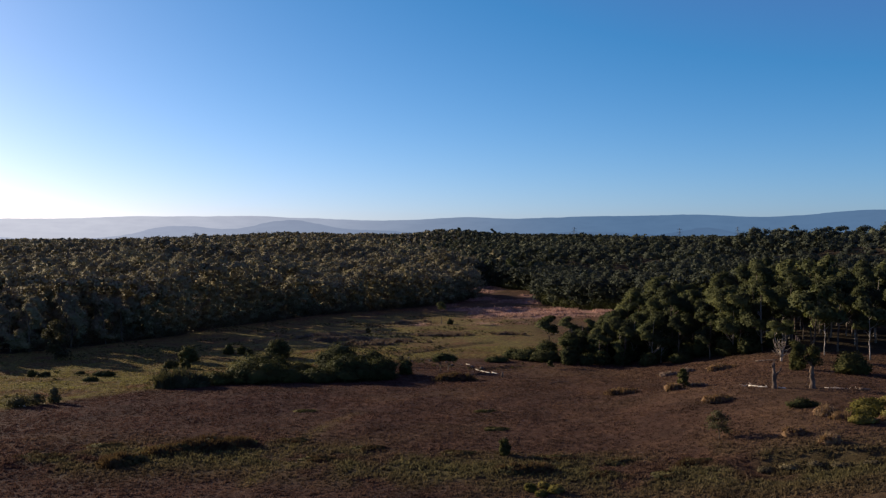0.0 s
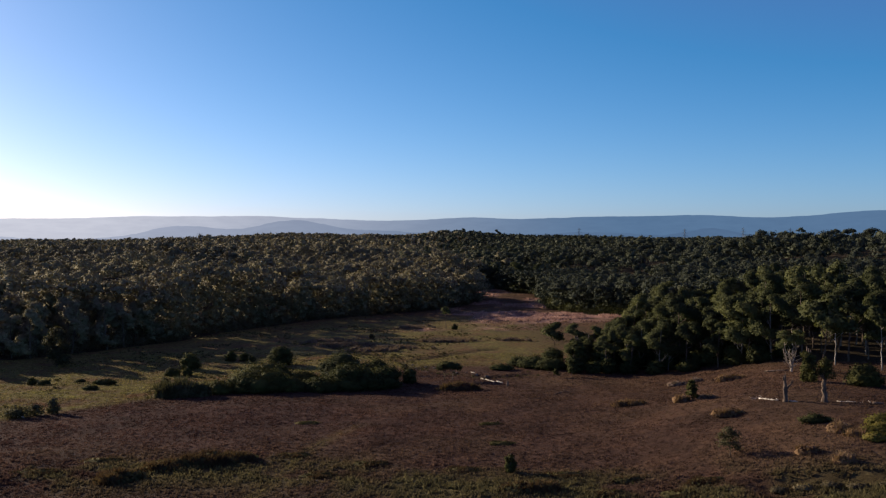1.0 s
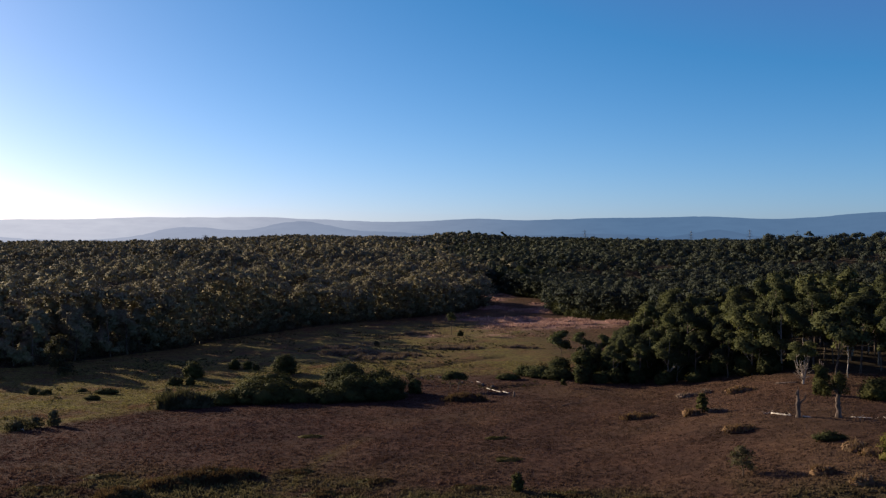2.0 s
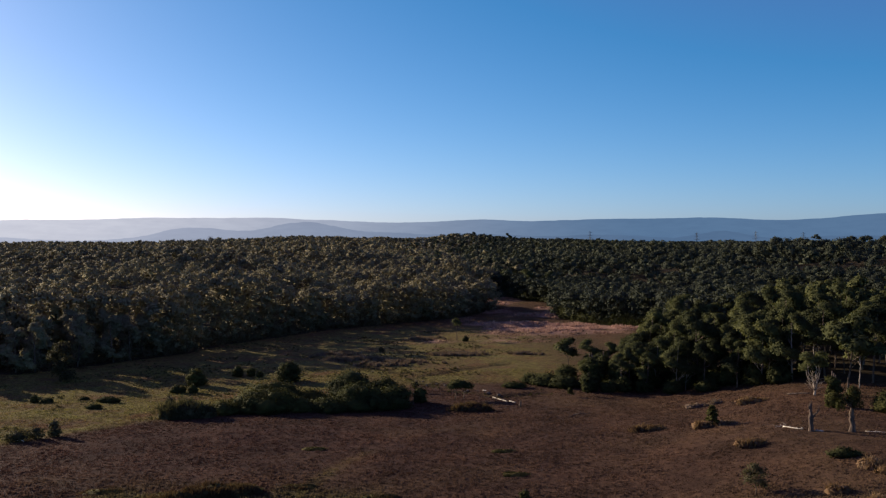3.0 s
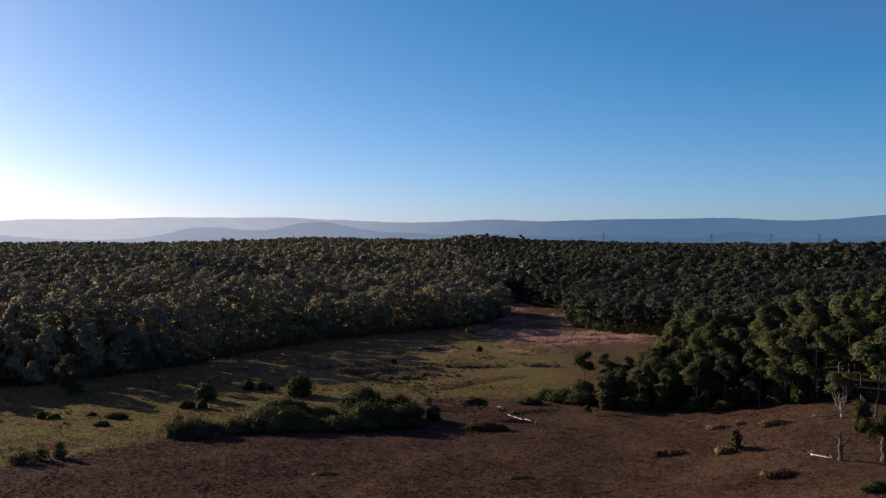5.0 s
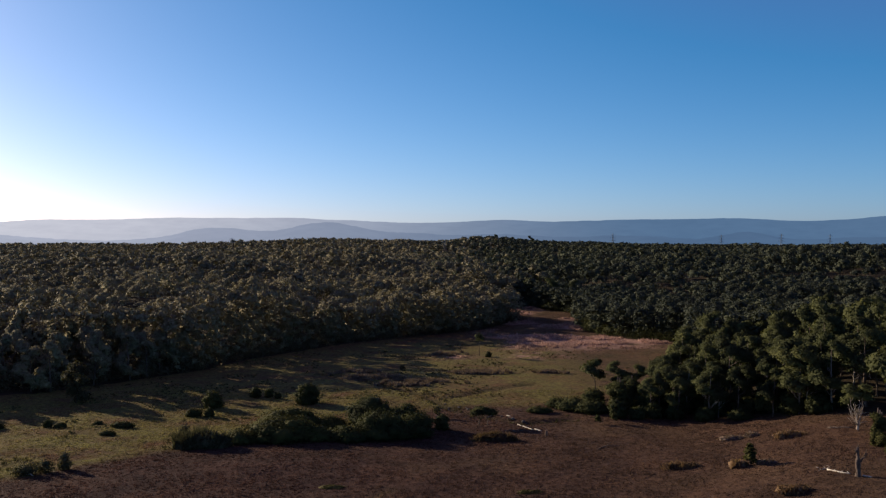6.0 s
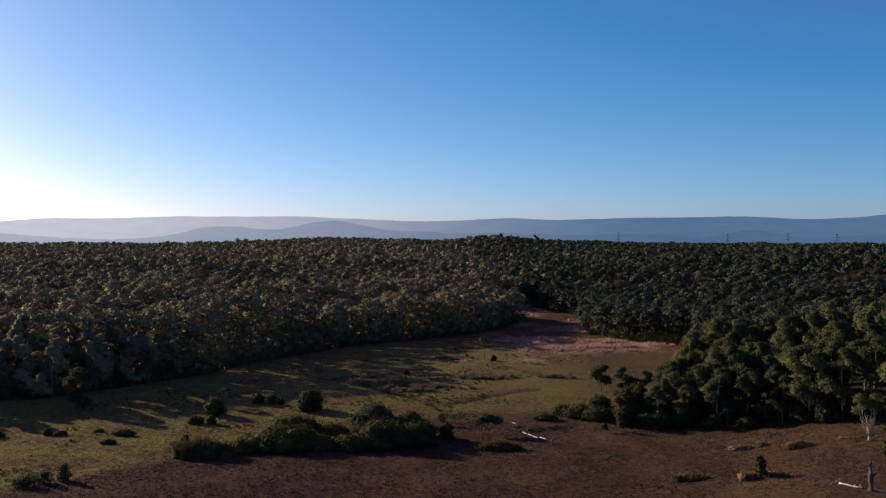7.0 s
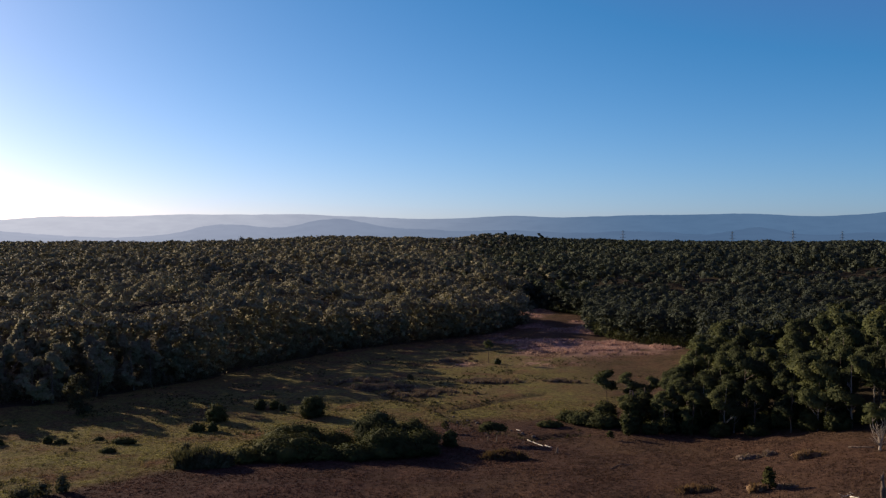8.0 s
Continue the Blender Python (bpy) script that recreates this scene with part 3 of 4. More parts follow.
def canopy(x, y, leaves, size, seed, lumps, full=False):
    """Far woods as one mass of domed, clumped crowns made of leaf sprays; full: tall edge trees leafed down the trunk."""
    g = np.random.default_rng(seed)
    n = len(x)
    z0 = land(x, y)
    far = np.hypot(x, y)
    high = 12.1 - 2.4 * (1 - smooth((far - 480) / 120)) + (fbm(x, y, 70, 3, 8) - 0.5) * (19 - 12 * smooth((far - 800) / 300)) + 1.5 + 6.5 * (fbm(x, y, 30, 2, 18) - 0.5)
    high = high + (g.normal(size=n) * 1.15 + 2.2 * (g.random(n) < 0.1)) * (1 - 0.55 * smooth((far - 900) / 400)) + 4.0 * smooth((-x - 50) / 60) * (1 - smooth((y - 600) / 300))
    wide = g.uniform(2.5, 5.4, n) * (1 + 0.25 * smooth((far - 500) / 500))
    if full:
        high = np.maximum(high, 12.0) + (1.0 + 1.8 * (1 - smooth((y - 310) / 40))) * (x < 18)
    lob = lumps + (12 if full else 0)
    slot = np.arange(lob)
    skirt = slot >= lumps
    a = 2.4 * slot + g.uniform(-0.5, 0.5, (n, lob)) + g.uniform(0, 6.28, (n, 1))
    q = np.sqrt(np.where(skirt, 0.8, (slot + 0.4) / lumps)) * g.uniform(0.8, 1.1, (n, lob))
    w = wide[:, None]
    cx, cy = x[:, None] + np.cos(a) * q * w * 0.75, y[:, None] + np.sin(a) * q * w * 0.75
    rr = w * g.uniform(0.3, 0.5, (n, lob)) * (14 / lumps) ** 0.4
    top = 0.98 * high[:, None] - 0.7 * rr - 0.8 * w * q**2 * g.uniform(0.5, 1.3, (n, lob))
    cz = z0[:, None] + np.where(skirt, high[:, None] * g.uniform(0.08, 0.66, (n, lob)), top)
    big = np.stack([cx, cy, cz, rr, rr, rr * 0.75], -1).reshape(-1, 6)
    inner = clumps(g, big[::2], 0.3, 0.35)
    k = max(1, leaves // lob)
    big = np.repeat(big, k, 0)
    d = g.normal(size=(len(big), 3))
    d /= np.linalg.norm(d, axis=1, keepdims=True)
    d[:, 2] = np.where(d[:, 2] < -0.2, -d[:, 2], d[:, 2])
    nrm = d / big[:, 3:]
    nrm /= np.linalg.norm(nrm, axis=1, keepdims=True)
    deep = np.arange(len(big)) % (3 if full else 5) == 0
    reach = np.where(deep, g.uniform(0.2, 0.65, len(big)), g.uniform(0.86, 1.08, len(big)))
    at = big[:, :3] + d * reach[:, None] * big[:, 3:]
    heart = np.repeat(np.stack([x, y, z0 + 0.98 * high - 1.1 * wide], -1), lob * k, 0)
    return cards(g, at, nrm, size * np.where(deep, 1.8, 1.0), 1.5, 0.4, 1.5 * unit(at - heart), 0.15), inner


BANDS = [(7.4, 285, 450, 420, 0.30, 10), (8.8, 450, 700, 180, 0.5, 7), (10.0, 700, 1100, 62, 0.9, 5), (11.8, 1100, 1720, 36, 1.2, 4)]
for k, (space, r0, r1, leaves, size, lumps) in enumerate(BANDS):
    x, y = scatter(space, r0, r1, 33)
    inside = (line_distance(x, y, EDGE) >= 24) | (y > 520)
    x, y = x[inside], y[inside]
    west = x < 15 - 0.06 * (y - 400) + (0.1 * y + 25) * (rng.random(len(x)) - 0.5)
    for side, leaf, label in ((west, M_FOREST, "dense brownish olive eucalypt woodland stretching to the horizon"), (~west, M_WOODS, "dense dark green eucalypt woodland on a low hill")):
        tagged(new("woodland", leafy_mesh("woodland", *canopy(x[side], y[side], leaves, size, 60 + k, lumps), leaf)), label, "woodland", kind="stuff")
x, y = scatter(5.2, 270, 530, 33)
rim = (line_distance(x, y, EDGE) < 24) & (y < 520)
x, y = x[rim], y[rim]
for side, leaf, label in ((x < 18, M_OAK, "tall dark close-grown trees along the forest edge"), (x >= 18, M_WOODS, "dark green close-grown trees along the edge of the hill")):
    tagged(new("forest_edge", leafy_mesh("forest_edge", *canopy(x[side], y[side], 480, 0.31, 80, 12, True), leaf)), label, "woodland", kind="stuff")


def undergrowth(x, y, high, leaves, size, seed):
    """Tangled shrubs under the first rows of trees."""
    g = np.random.default_rng(seed)
    h = high * g.uniform(0.5, 1.3, len(x))
    z = ground(x, y)
    lob = np.stack([x, y, z + h * 0.4, g.uniform(1.4, 2.8, len(x)), g.uniform(1.4, 2.8, len(x)), h * 0.6], -1)
    return lobed(g, lob, leaves * len(x), size, -0.9)


ux, uy = rng.uniform(-130, 95, 30000), rng.uniform(185, 500, 30000)
ring = line_distance(ux, uy, EDGE)
keep = ~in_poly(ux, uy, CLEARING) & (ring > 0.5) & (ring < 16) & (rng.random(30000) < 0.42)
ux, uy = ux[keep], uy[keep]
for side, leaf in ((ux < 18, M_BRUSH), (ux >= 18, M_SHRUB)):
    tagged(new("undergrowth", tri_mesh("undergrowth", undergrowth(ux[side], uy[side], 4.0, 110, 0.21, 90), leaf)), "dark tangled undergrowth along the forest edge", "undergrowth", kind="stuff")


# ---- grass ----
def tufts(rng, x, y, high, wide, blades=3):
    """Leaning blades of grass in small clumps."""
    n = len(x) * blades
    bx = np.repeat(x, blades) + rng.normal(size=n) * wide * 0.7
    by = np.repeat(y, blades) + rng.normal(size=n) * wide * 0.7
    h = np.repeat(high, blades) * rng.uniform(0.6, 1.2, n)
    a = rng.uniform(0, math.pi, n)
    w = wide * rng.uniform(0.5, 1.2, n)
    z = ground(bx, by) - 0.05
    ux, uy = np.cos(a) * w, np.sin(a) * w
    tip = np.stack([bx + rng.normal(size=n) * h * 0.45, by + rng.normal(size=n) * h * 0.45, z + h], -1)
    tri = np.stack([np.stack([bx - ux, by - uy, z], -1), np.stack([bx + ux, by + uy, z], -1), tip], 1).reshape(-1, 3)
    zone = np.repeat(zones(bx, by), 3, axis=0)
    return tri, zone


g = np.random.default_rng(5)
x, y = g.uniform(-110, 95, 90000), 84 + 150 * g.random(90000) ** 1.3
keep = in_poly(x, y, CLEARING) & (fbm(x, y, 5, 3, 13) > 0.2) & (np.abs(x) < 12 + 0.58 * y)
x, y = x[keep], y[keep]
zz = zones(x, y)
pts, zone = tufts(g, x, y, 0.09 + 0.24 * fbm(x, y, 6, 2, 14) + 0.3 * zz[:, 2], 0.17)
tagged(new("grass", tri_mesh("grass", pts, M_TUFT, zone)), "dry red-brown tussock grass with greener damp patches", "grass", kind="stuff")

gx2, gy2 = g.uniform(-60, 75, 90000), g.uniform(235, 465, 90000)
keep = in_poly(gx2, gy2, CLEARING)
gx2, gy2 = gx2[keep], gy2[keep]
zz = zones(gx2, gy2)
clump = smooth((fbm(gx2, gy2, 5, 3, 55) - 0.42) / 0.12)
keep = g.random(len(gx2)) < (0.1 + 0.9 * zz[:, 1]) * clump
gx2, gy2, zz = gx2[keep], gy2[keep], zz[keep]
pts, zone = tufts(g, gx2, gy2, (0.2 + 0.8 * zz[:, 1]) * g.uniform(0.5, 1.2, len(gx2)), 0.3, 3)
tagged(new("seeding_grass", tri_mesh("seeding_grass", pts, M_TUFT, zone)), "pale pink seeding grass at the far end of the clearing", "grass", kind="stuff")

cx, cy = g.uniform(-85, 75, 70000), 86 + 115 * g.random(70000) ** 1.2
lump = fbm(cx, cy, 9, 3, 91)
mid = np.interp(cx, [-60, -22, 15, 40, 60], [112, 114, 106, 92, 84])
keep = in_poly(cx, cy, CLEARING) & (g.random(len(cx)) < (1 - 0.7 * smooth((cx - 15) / 20) * smooth((cy - 104) / 12)) * 0.12 + 0.26 * smooth((lump - 0.45) / 0.2) + 0.3 * np.exp(-(((cy - mid) / 11) ** 2)))
cx, cy = cx[keep], cy[keep]
strip = np.exp(-(((cy - np.interp(cx, [-60, -22, 15, 40, 60], [112, 114, 106, 92, 84])) / 9) ** 2))
pts, zone = tufts(g, cx, cy, (0.11 + 0.19 * g.random(len(cx)) ** 2) * (1 + 1.5 * strip * smooth((fbm(cx, cy, 3, 3, 17) - 0.4) / 0.2)), 0.15, 7)
tagged(new("coarse_grass", tri_mesh("coarse_grass", pts, M_TUFT, zone)), "coarse dark tufts scattered over the brown grassland", "grass", kind="stuff")

dx, dy = g.uniform(-105, 45, 16000), g.uniform(140, 330, 16000)
dz = zones(dx, dy)[:, 0] * smooth((fbm(dx, dy, 11, 4, 63) - 0.5) / 0.12)
keep = in_poly(dx, dy, CLEARING) & (g.random(len(dx)) < 0.5 * dz + 0.8 * np.exp(-((creek_distance(dx, dy) / 2.2) ** 2)))
dx, dy = dx[keep], dy[keep]
pts, _ = tufts(g, dx, dy, g.uniform(0.2, 0.55, len(dx)), 0.22, 6)
tagged(new("rush_tufts", tri_mesh("rush_tufts", pts, M_RUSH)), "small dark rush tufts dotting the damp flat", "rushes", kind="stuff")


# ---- shrubs and tussocks ----
def bush(rng, name, x, y, wide, deep, high, leaf, label, group="", size=0.26, turn=0.0, stem=M_BARK_DARK, dens=1.0):
    """A rounded shrub: short forked stems under a lumpy, gappy dome of leaves down to the ground."""
    ob = new(name)
    n = int(7 + 1.6 * wide)
    lobes = []
    for i in range(n):
        a, q = 2.4 * i + rng.uniform(-0.5, 0.5), math.sqrt((i + 0.3) / n)
        r = rng.uniform(0.65, 1.2) * (0.29 - 0.10 * q)
        top = high * 1.12 * (1 - 0.42 * q**3) * rng.uniform(0.7, 1.08)
        cap = min(top * 0.55, r * (wide + deep) * 0.42)
        lobes.append((math.cos(a) * q * wide * 0.36, math.sin(a) * q * deep * 0.36, top - cap, r * wide, r * deep, cap))
        lobes.append((math.cos(a + 0.5) * q * wide * 0.34, math.sin(a + 0.5) * q * deep * 0.34, top * 0.32, r * wide * 0.9, r * deep * 0.9, top * 0.36))
    forks = []
    for lo in lobes[:8:2]:
        forks.append((limb_path(rng, (0, 0, -0.15), (lo[0] * 0.8, lo[1] * 0.8, lo[2] * 1.3), 0.05, 3), np.linspace(0.03, 0.012, 4) * (1 + high), 5))
    part("stem", tubes_mesh("stem", forks, stem), ob)
    area = wide * deep + high * (wide + deep)
    sprays = lobed(rng, lobes, int(dens * min(15000, 300 + 6.5 * area / size**1.6)), size * 0.72, -0.9, 1.5, 0.1, 0.45)
    part("foliage", leafy_mesh("foliage", sprays, clumps(rng, lobes if dens > 0.6 else lobes[:1], 0.66), leaf), ob)
    ob.matrix_basis = pose(x, y, z_at(x, y), 0, 0, turn)
    return tagged(ob, label, "bush", group)


def tussock(rng, x, y, wide, deep, high, leaf, label, group="", turn=0.0, dens=1.0, core=None):
    """A mound of long dry blades leaning outwards."""
    ob = new("grass_tussock")
    n = int(dens * (160 + 70 * wide * deep))
    k = 4 + int(1.2 * wide)
    q0, a0 = np.sqrt(rng.random(k)) * 0.8, rng.uniform(0, 2 * math.pi, k)
    pick = rng.integers(0, k, n)
    size = rng.uniform(0.6, 1.15, k)[pick]
    sx, sy = rng.normal(size=n) * 0.11 * size, rng.normal(size=n) * 0.11 * size
    bx, by = (np.cos(a0) * q0)[pick] * wide * 0.5 + sx * wide, (np.sin(a0) * q0)[pick] * deep * 0.5 + sy * deep
    q = np.clip(np.hypot(sx, sy) / 0.25, 0, 1)
    h = high * (1 - 0.6 * q * q) * rng.uniform(0.55, 1.15, n) * size
    t = rng.uniform(0, math.pi, n)
    w = 0.05 + 0.09 * rng.random(n) * (1 + high)
    base = np.stack([bx, by, np.full(n, -0.12)], -1)
    off = np.stack([np.cos(t) * w, np.sin(t) * w, 0 * w], -1)
    tip = np.stack([bx * 1.12 + rng.normal(size=n) * h * 0.25, by * 1.12 + rng.normal(size=n) * h * 0.25, h], -1)
    tri = np.stack([base - off, base + off, tip], 1).reshape(-1, 3)
    part("straw", tri_mesh("straw", tri, leaf), ob)
    lob = [(0, 0, -0.05, wide * 0.46, deep * 0.46, high * 0.6), (wide * 0.2, 0, 0, wide * 0.25, deep * 0.3, high * 0.62), (-wide * 0.22, deep * 0.05, 0, wide * 0.24, deep * 0.3, high * 0.5)]
    part("thatch", tri_mesh("thatch", lobed(rng, lob, n, 0.16 + 0.1 * high, -0.1), core or leaf), ob)
    ob.matrix_basis = pose(x, y, z_at(x, y), 0, 0, turn)
    return tagged(ob, label, "grass tussock", group)


b = np.random.default_rng(23)
DARK = "dense dark green rounded bush standing in grass"
for x, y, w, d, h in [(-25, 176, 7, 7, 2.8), (-19, 179.5, 11, 10, 5.4), (-13, 182, 8, 7, 4.2), (-22.5, 190, 10, 9, 6.0), (-15.5, 189, 8, 7, 4.6)]:
    bush(b, "bush", x, y, w * 1.16, d * 1.1, h * 0.96, M_SHRUB, "large dark green bush of a dense thicket", "bushes of the thicket", 0.24)
for x, y, w, d, h in [(-44, 172, 6, 6, 2.4), (-37, 175, 12, 10, 4.7), (-31, 176, 7, 6, 2.8), (-38, 185, 12, 9, 4.8), (-30.5, 187, 7, 7, 2.8)]:
    bush(b, "bush", x, y, w * 1.18, d * 1.1, h * 0.96, M_SHRUB_OLIVE, "low olive-green bush of a spreading thicket", "bushes of the thicket", 0.22)
bush(b, "bush", -50, 167, 9.0, 5, 2.6, M_GREY_BUSH, "grey-green feathery bush beside the thicket", "", 0.26, 0, M_BARK_DARK, 0.6)
for x, y, w, h in [(-52, 167, 4.5, 3.0), (-49, 167.5, 5, 3.4), (-46.8, 167.5, 3.5, 2.8)]:
    tagged(tussock(b, x, y, w, 3.5, h, M_GREY_BUSH, "feathery upright grey-green stems of a broom-like bush", "", 0, 1.6), "", "bush")
bush(b, "bush", -54.5, 172, 2.2, 2, 2.8, M_GREY_BUSH, "thin feathery grey-green sapling bush", "", 0.24, 0, M_BARK_DARK, 0.5)
bush(b, "bush", -8, 187.5, 3.2, 3, 2.8, M_SHRUB, DARK)
bush(b, "bush", -40.2, 214, 6.4, 6, 4.3, M_SHRUB, "round dark green bush with a long shadow")
bush(b, "bush", -60.2, 208, 5.2, 4.8, 3.2, M_SHRUB_OLIVE, "round olive-green bush on the flat")
bush(b, "bush", -58.2, 199, 2.2, 2.2, 1.8, M_SHRUB, "small round green bush on the flat")
bush(b, "bush", -61.5, 199, 4.2, 3, 1.6, M_SHRUB_OLIVE, "low straggling olive bush on the flat", "", 0.24, 0, M_BARK_DARK, 0.7)
for x, y, w, h in [(-54, 221, 3.2, 2.3), (-50.8, 222, 2.4, 2.0), (-48.5, 220.5, 1.8, 1.5)]:
    bush(b, "bush", x, y, w, w, h, M_SHRUB, "small dark bush in a row on the flat", "row of small bushes")
for x, y, w, d, h in [(-87, 186, 1.9, 1.9, 1.5), (-84.2, 185.5, 2.8, 2, 1.1), (-78, 189, 2.2, 1.6, 0.6), (-72, 187, 5.2, 3, 1.2), (-71.6, 178.5, 3.6, 2, 0.8), (-97, 184, 5, 3, 1.2)]:
    bush(b, "bush", x, y, w, d, h, M_SHRUB, "low dark shrub mound on the damp flat", "shrub mounds on the flat", 0.2)
bush(b, "bush", -71.2, 147, 5.0, 3, 1.9, M_GREY_BUSH, "straggly grey-green bush with dead sticks", "", 0.24, 0, M_BARK_DARK, 0.28)
bush(b, "bush", -69, 149, 3.6, 2.6, 2.0, M_GREY_BUSH, "straggly grey-green bush with dead sticks", "", 0.24, 0, M_BARK_DARK, 0.25)
bush(b, "bush", -66.8, 151, 2.3, 2.0, 2.4, M_GREY_BUSH, "narrow upright grey-green bush", "", 0.24, 0, M_BARK_DARK, 0.5)
bush(b, "bush", 12.6, 206, 6.6, 3, 1.3, M_SHRUB, "low dark bush along the creek bank", "", 0.22)
tussock(b, 2.3, 177.8, 7, 3.4, 1.6, M_COARSE, "dark low mound of coarse grass", "", 0, 1.6)
bush(b, "bush", 2.8, 178.4, 5, 2.4, 1.0, M_SHRUB, "low dark shrub growing through coarse grass", "", 0.2, 0, M_BARK_DARK, 0.6)
bush(b, "bush", 7.8, 112.8, 1.7, 1.7, 2.0, M_SHRUB_OLIVE, "small upright green bush in dry grass", "", 0.16)
bush(b, "bush", 48.6, 119, 4.6, 2.6, 1.2, M_SHRUB, "flat dark green shrub in dry grass", "", 0.17)
bush(b, "bush", 68, 146, 6.4, 5, 3.3, M_SHRUB_OLIVE, "rounded green-yellow bush near the grove", "", 0.26)
bush(b, "bush", 60.6, 150.5, 2.9, 2.4, 5.2, M_SHRUB_OLIVE, "upright olive bush behind the dead trunks", "", 0.22)
bush(b, "bush", 2.4, 296, 2.2, 2, 1.7, M_SHRUB, "small dark bush on the far flat")
for x, y, w, d, h in [(53, 111, 5, 4, 1.1), (56.5, 109.5, 5, 4, 1.5), (51.5, 108, 4, 3, 0.9), (60, 112, 6, 4, 1.5), (55, 113, 4, 3, 1.2), (62, 108, 5, 4, 1.4), (56, 116, 5, 4, 1.4), (60, 118, 6, 4, 1.6), (64, 114, 6, 4, 1.6)]:
    bush(b, "bush", x, y, w, d, h, M_FERN, "bright yellow-green bracken bush in dry grass", "bracken clump", 0.2)
# shrubs added to stand for the shaded face of the scarp behind them
for x, y, w, h in [(36.2, 98.2, 2.0, 0.9), (38.6, 97.2, 2.4, 0.7), (41.2, 96.6, 2.2, 0.7), (43.5, 95.6, 2.4, 0.6), (46.5, 94.8, 2.0, 0.5)]:
    bush(b, "bush", x, y, w * 1.3, 1.6, h * 0.7, M_BRUSH, "low brown-green shrub added for the shade of a bank", "shrubs along the dip", 0.16)
for x, y, w, h in [(17.5, 212, 6.5, 2.0), (20.5, 209, 8, 2.4), (24, 206, 8, 2.8), (28.5, 199.5, 4.2, 3.4), (32.5, 199, 4.4, 2.6), (36, 201, 5, 3.2), (40.5, 201, 4.5, 3.0), (46, 197, 5, 2.6), (52, 193, 5, 2.2), (25, 214, 6, 3.8), (30, 207, 6, 6), (36, 207, 6, 5), (43, 206, 6, 4.5), (49, 201, 6, 4), (55, 197, 5, 3.2), (60, 194, 5, 2.6), (33, 212, 6, 6), (40, 211, 6, 5.5), (47, 208, 6, 4.5), (51, 205, 6, 5), (54.5, 200, 6, 4.6), (58, 194.5, 6, 5), (61, 189, 6, 4.2), (64, 184, 5, 3.6), (60, 198, 7, 6), (66, 190, 6, 5), (70, 186, 5, 3.4)]:
    bush(b, "bush", x, y, w, w * 0.9, h, M_SHRUB, "dark understorey bush at the edge of the grove", "understorey bushes", 0.28)

STRAW = "pale dry grass tussock on the brown sward"
for x, y, w, d, h, lf in [(41, 131, 4.4, 2.2, 1.2, M_STRAW), (45, 174, 4.4, 2, 0.9, M_REED), (48.6, 174, 2.4, 1.8, 0.9, M_REED), (52.8, 167, 5.4, 2.6, 1.2, M_STRAW), (42.3, 106, 2.6, 1.6, 1.0, M_STRAW), (44.6, 101, 2.4, 1.8, 1.3, M_STRAW),
                          (49.3, 113.5, 3, 2.4, 1.4, M_STRAW), (39, 149.6, 2.8, 2.2, 1.4, M_STRAW), (43, 149, 3.2, 1.8, 0.7, M_REED)]:
    tussock(b, x, y, w, d, h, lf, STRAW, "straw tussocks")
tussock(b, 31.6, 154, 5.8, 2.8, 1.1, M_STRAW, "oval patch of pale reedy stems", "", 0, 1.2, M_COARSE)
# dark pits given as low tufts; no hollow is cut in the ground
for x, y in [(7.7, 127.5), (-22.5, 142.9), (6.9, 140.6)]:
    tussock(b, x, y, 3.4, 2.0, 0.35, M_RUSH, "low dark tufts added in place of a pit", "rush patches", 0, 1.5)
for x, y, w, d, h in [(-35.5, 115.5, 5, 3.2, 1.2), (-32, 117.5, 5.5, 3.4, 1.5), (-28.5, 119, 5, 3, 1.3), (-40, 110, 4.5, 3, 1.3), (9.5, 105, 5, 2.6, 1.2)]:
    tussock(b, x, y, w * 1.2, d * 1.2, h, M_COARSE, "high bank of coarse brown grass, dark on its shaded side", "coarse grass banks", 12, 1.9, M_RUSH)
for x, y, w, d, h in [(-21, 122, 4, 2, 0.7), (-46, 119, 4, 2, 0.7), (-10, 117, 4, 2, 0.6), (2, 114, 4, 2, 0.7), (14, 111, 5, 2, 0.8), (22, 108, 4, 2, 0.7), (-16, 112, 4, 2, 0.7), (-52, 113, 5, 2, 0.8), (30, 103, 4, 2, 0.8), (26, 100, 4, 2.4, 0.7), (19, 103, 3, 2, 0.8)]:
    tussock(b, x, y, w * 1.15, d * 1.25, h * 0.7, M_COARSE, "bank of coarse brown grass catching light on top", "coarse grass banks", 8, 1.2, M_RUSH)
for x, y, w, h in [(9.6, 97.2, 1.8, 0.9), (11.2, 98.4, 1.5, 0.7), (12.4, 96.6, 2.0, 0.8), (10.6, 95.4, 1.6, 0.7)]:
    bush(b, "bush", x, y, w, w * 0.8, h, M_FERN, "low fresh green leafy plant in damp grass", "leafy plants in the dip", 0.13)


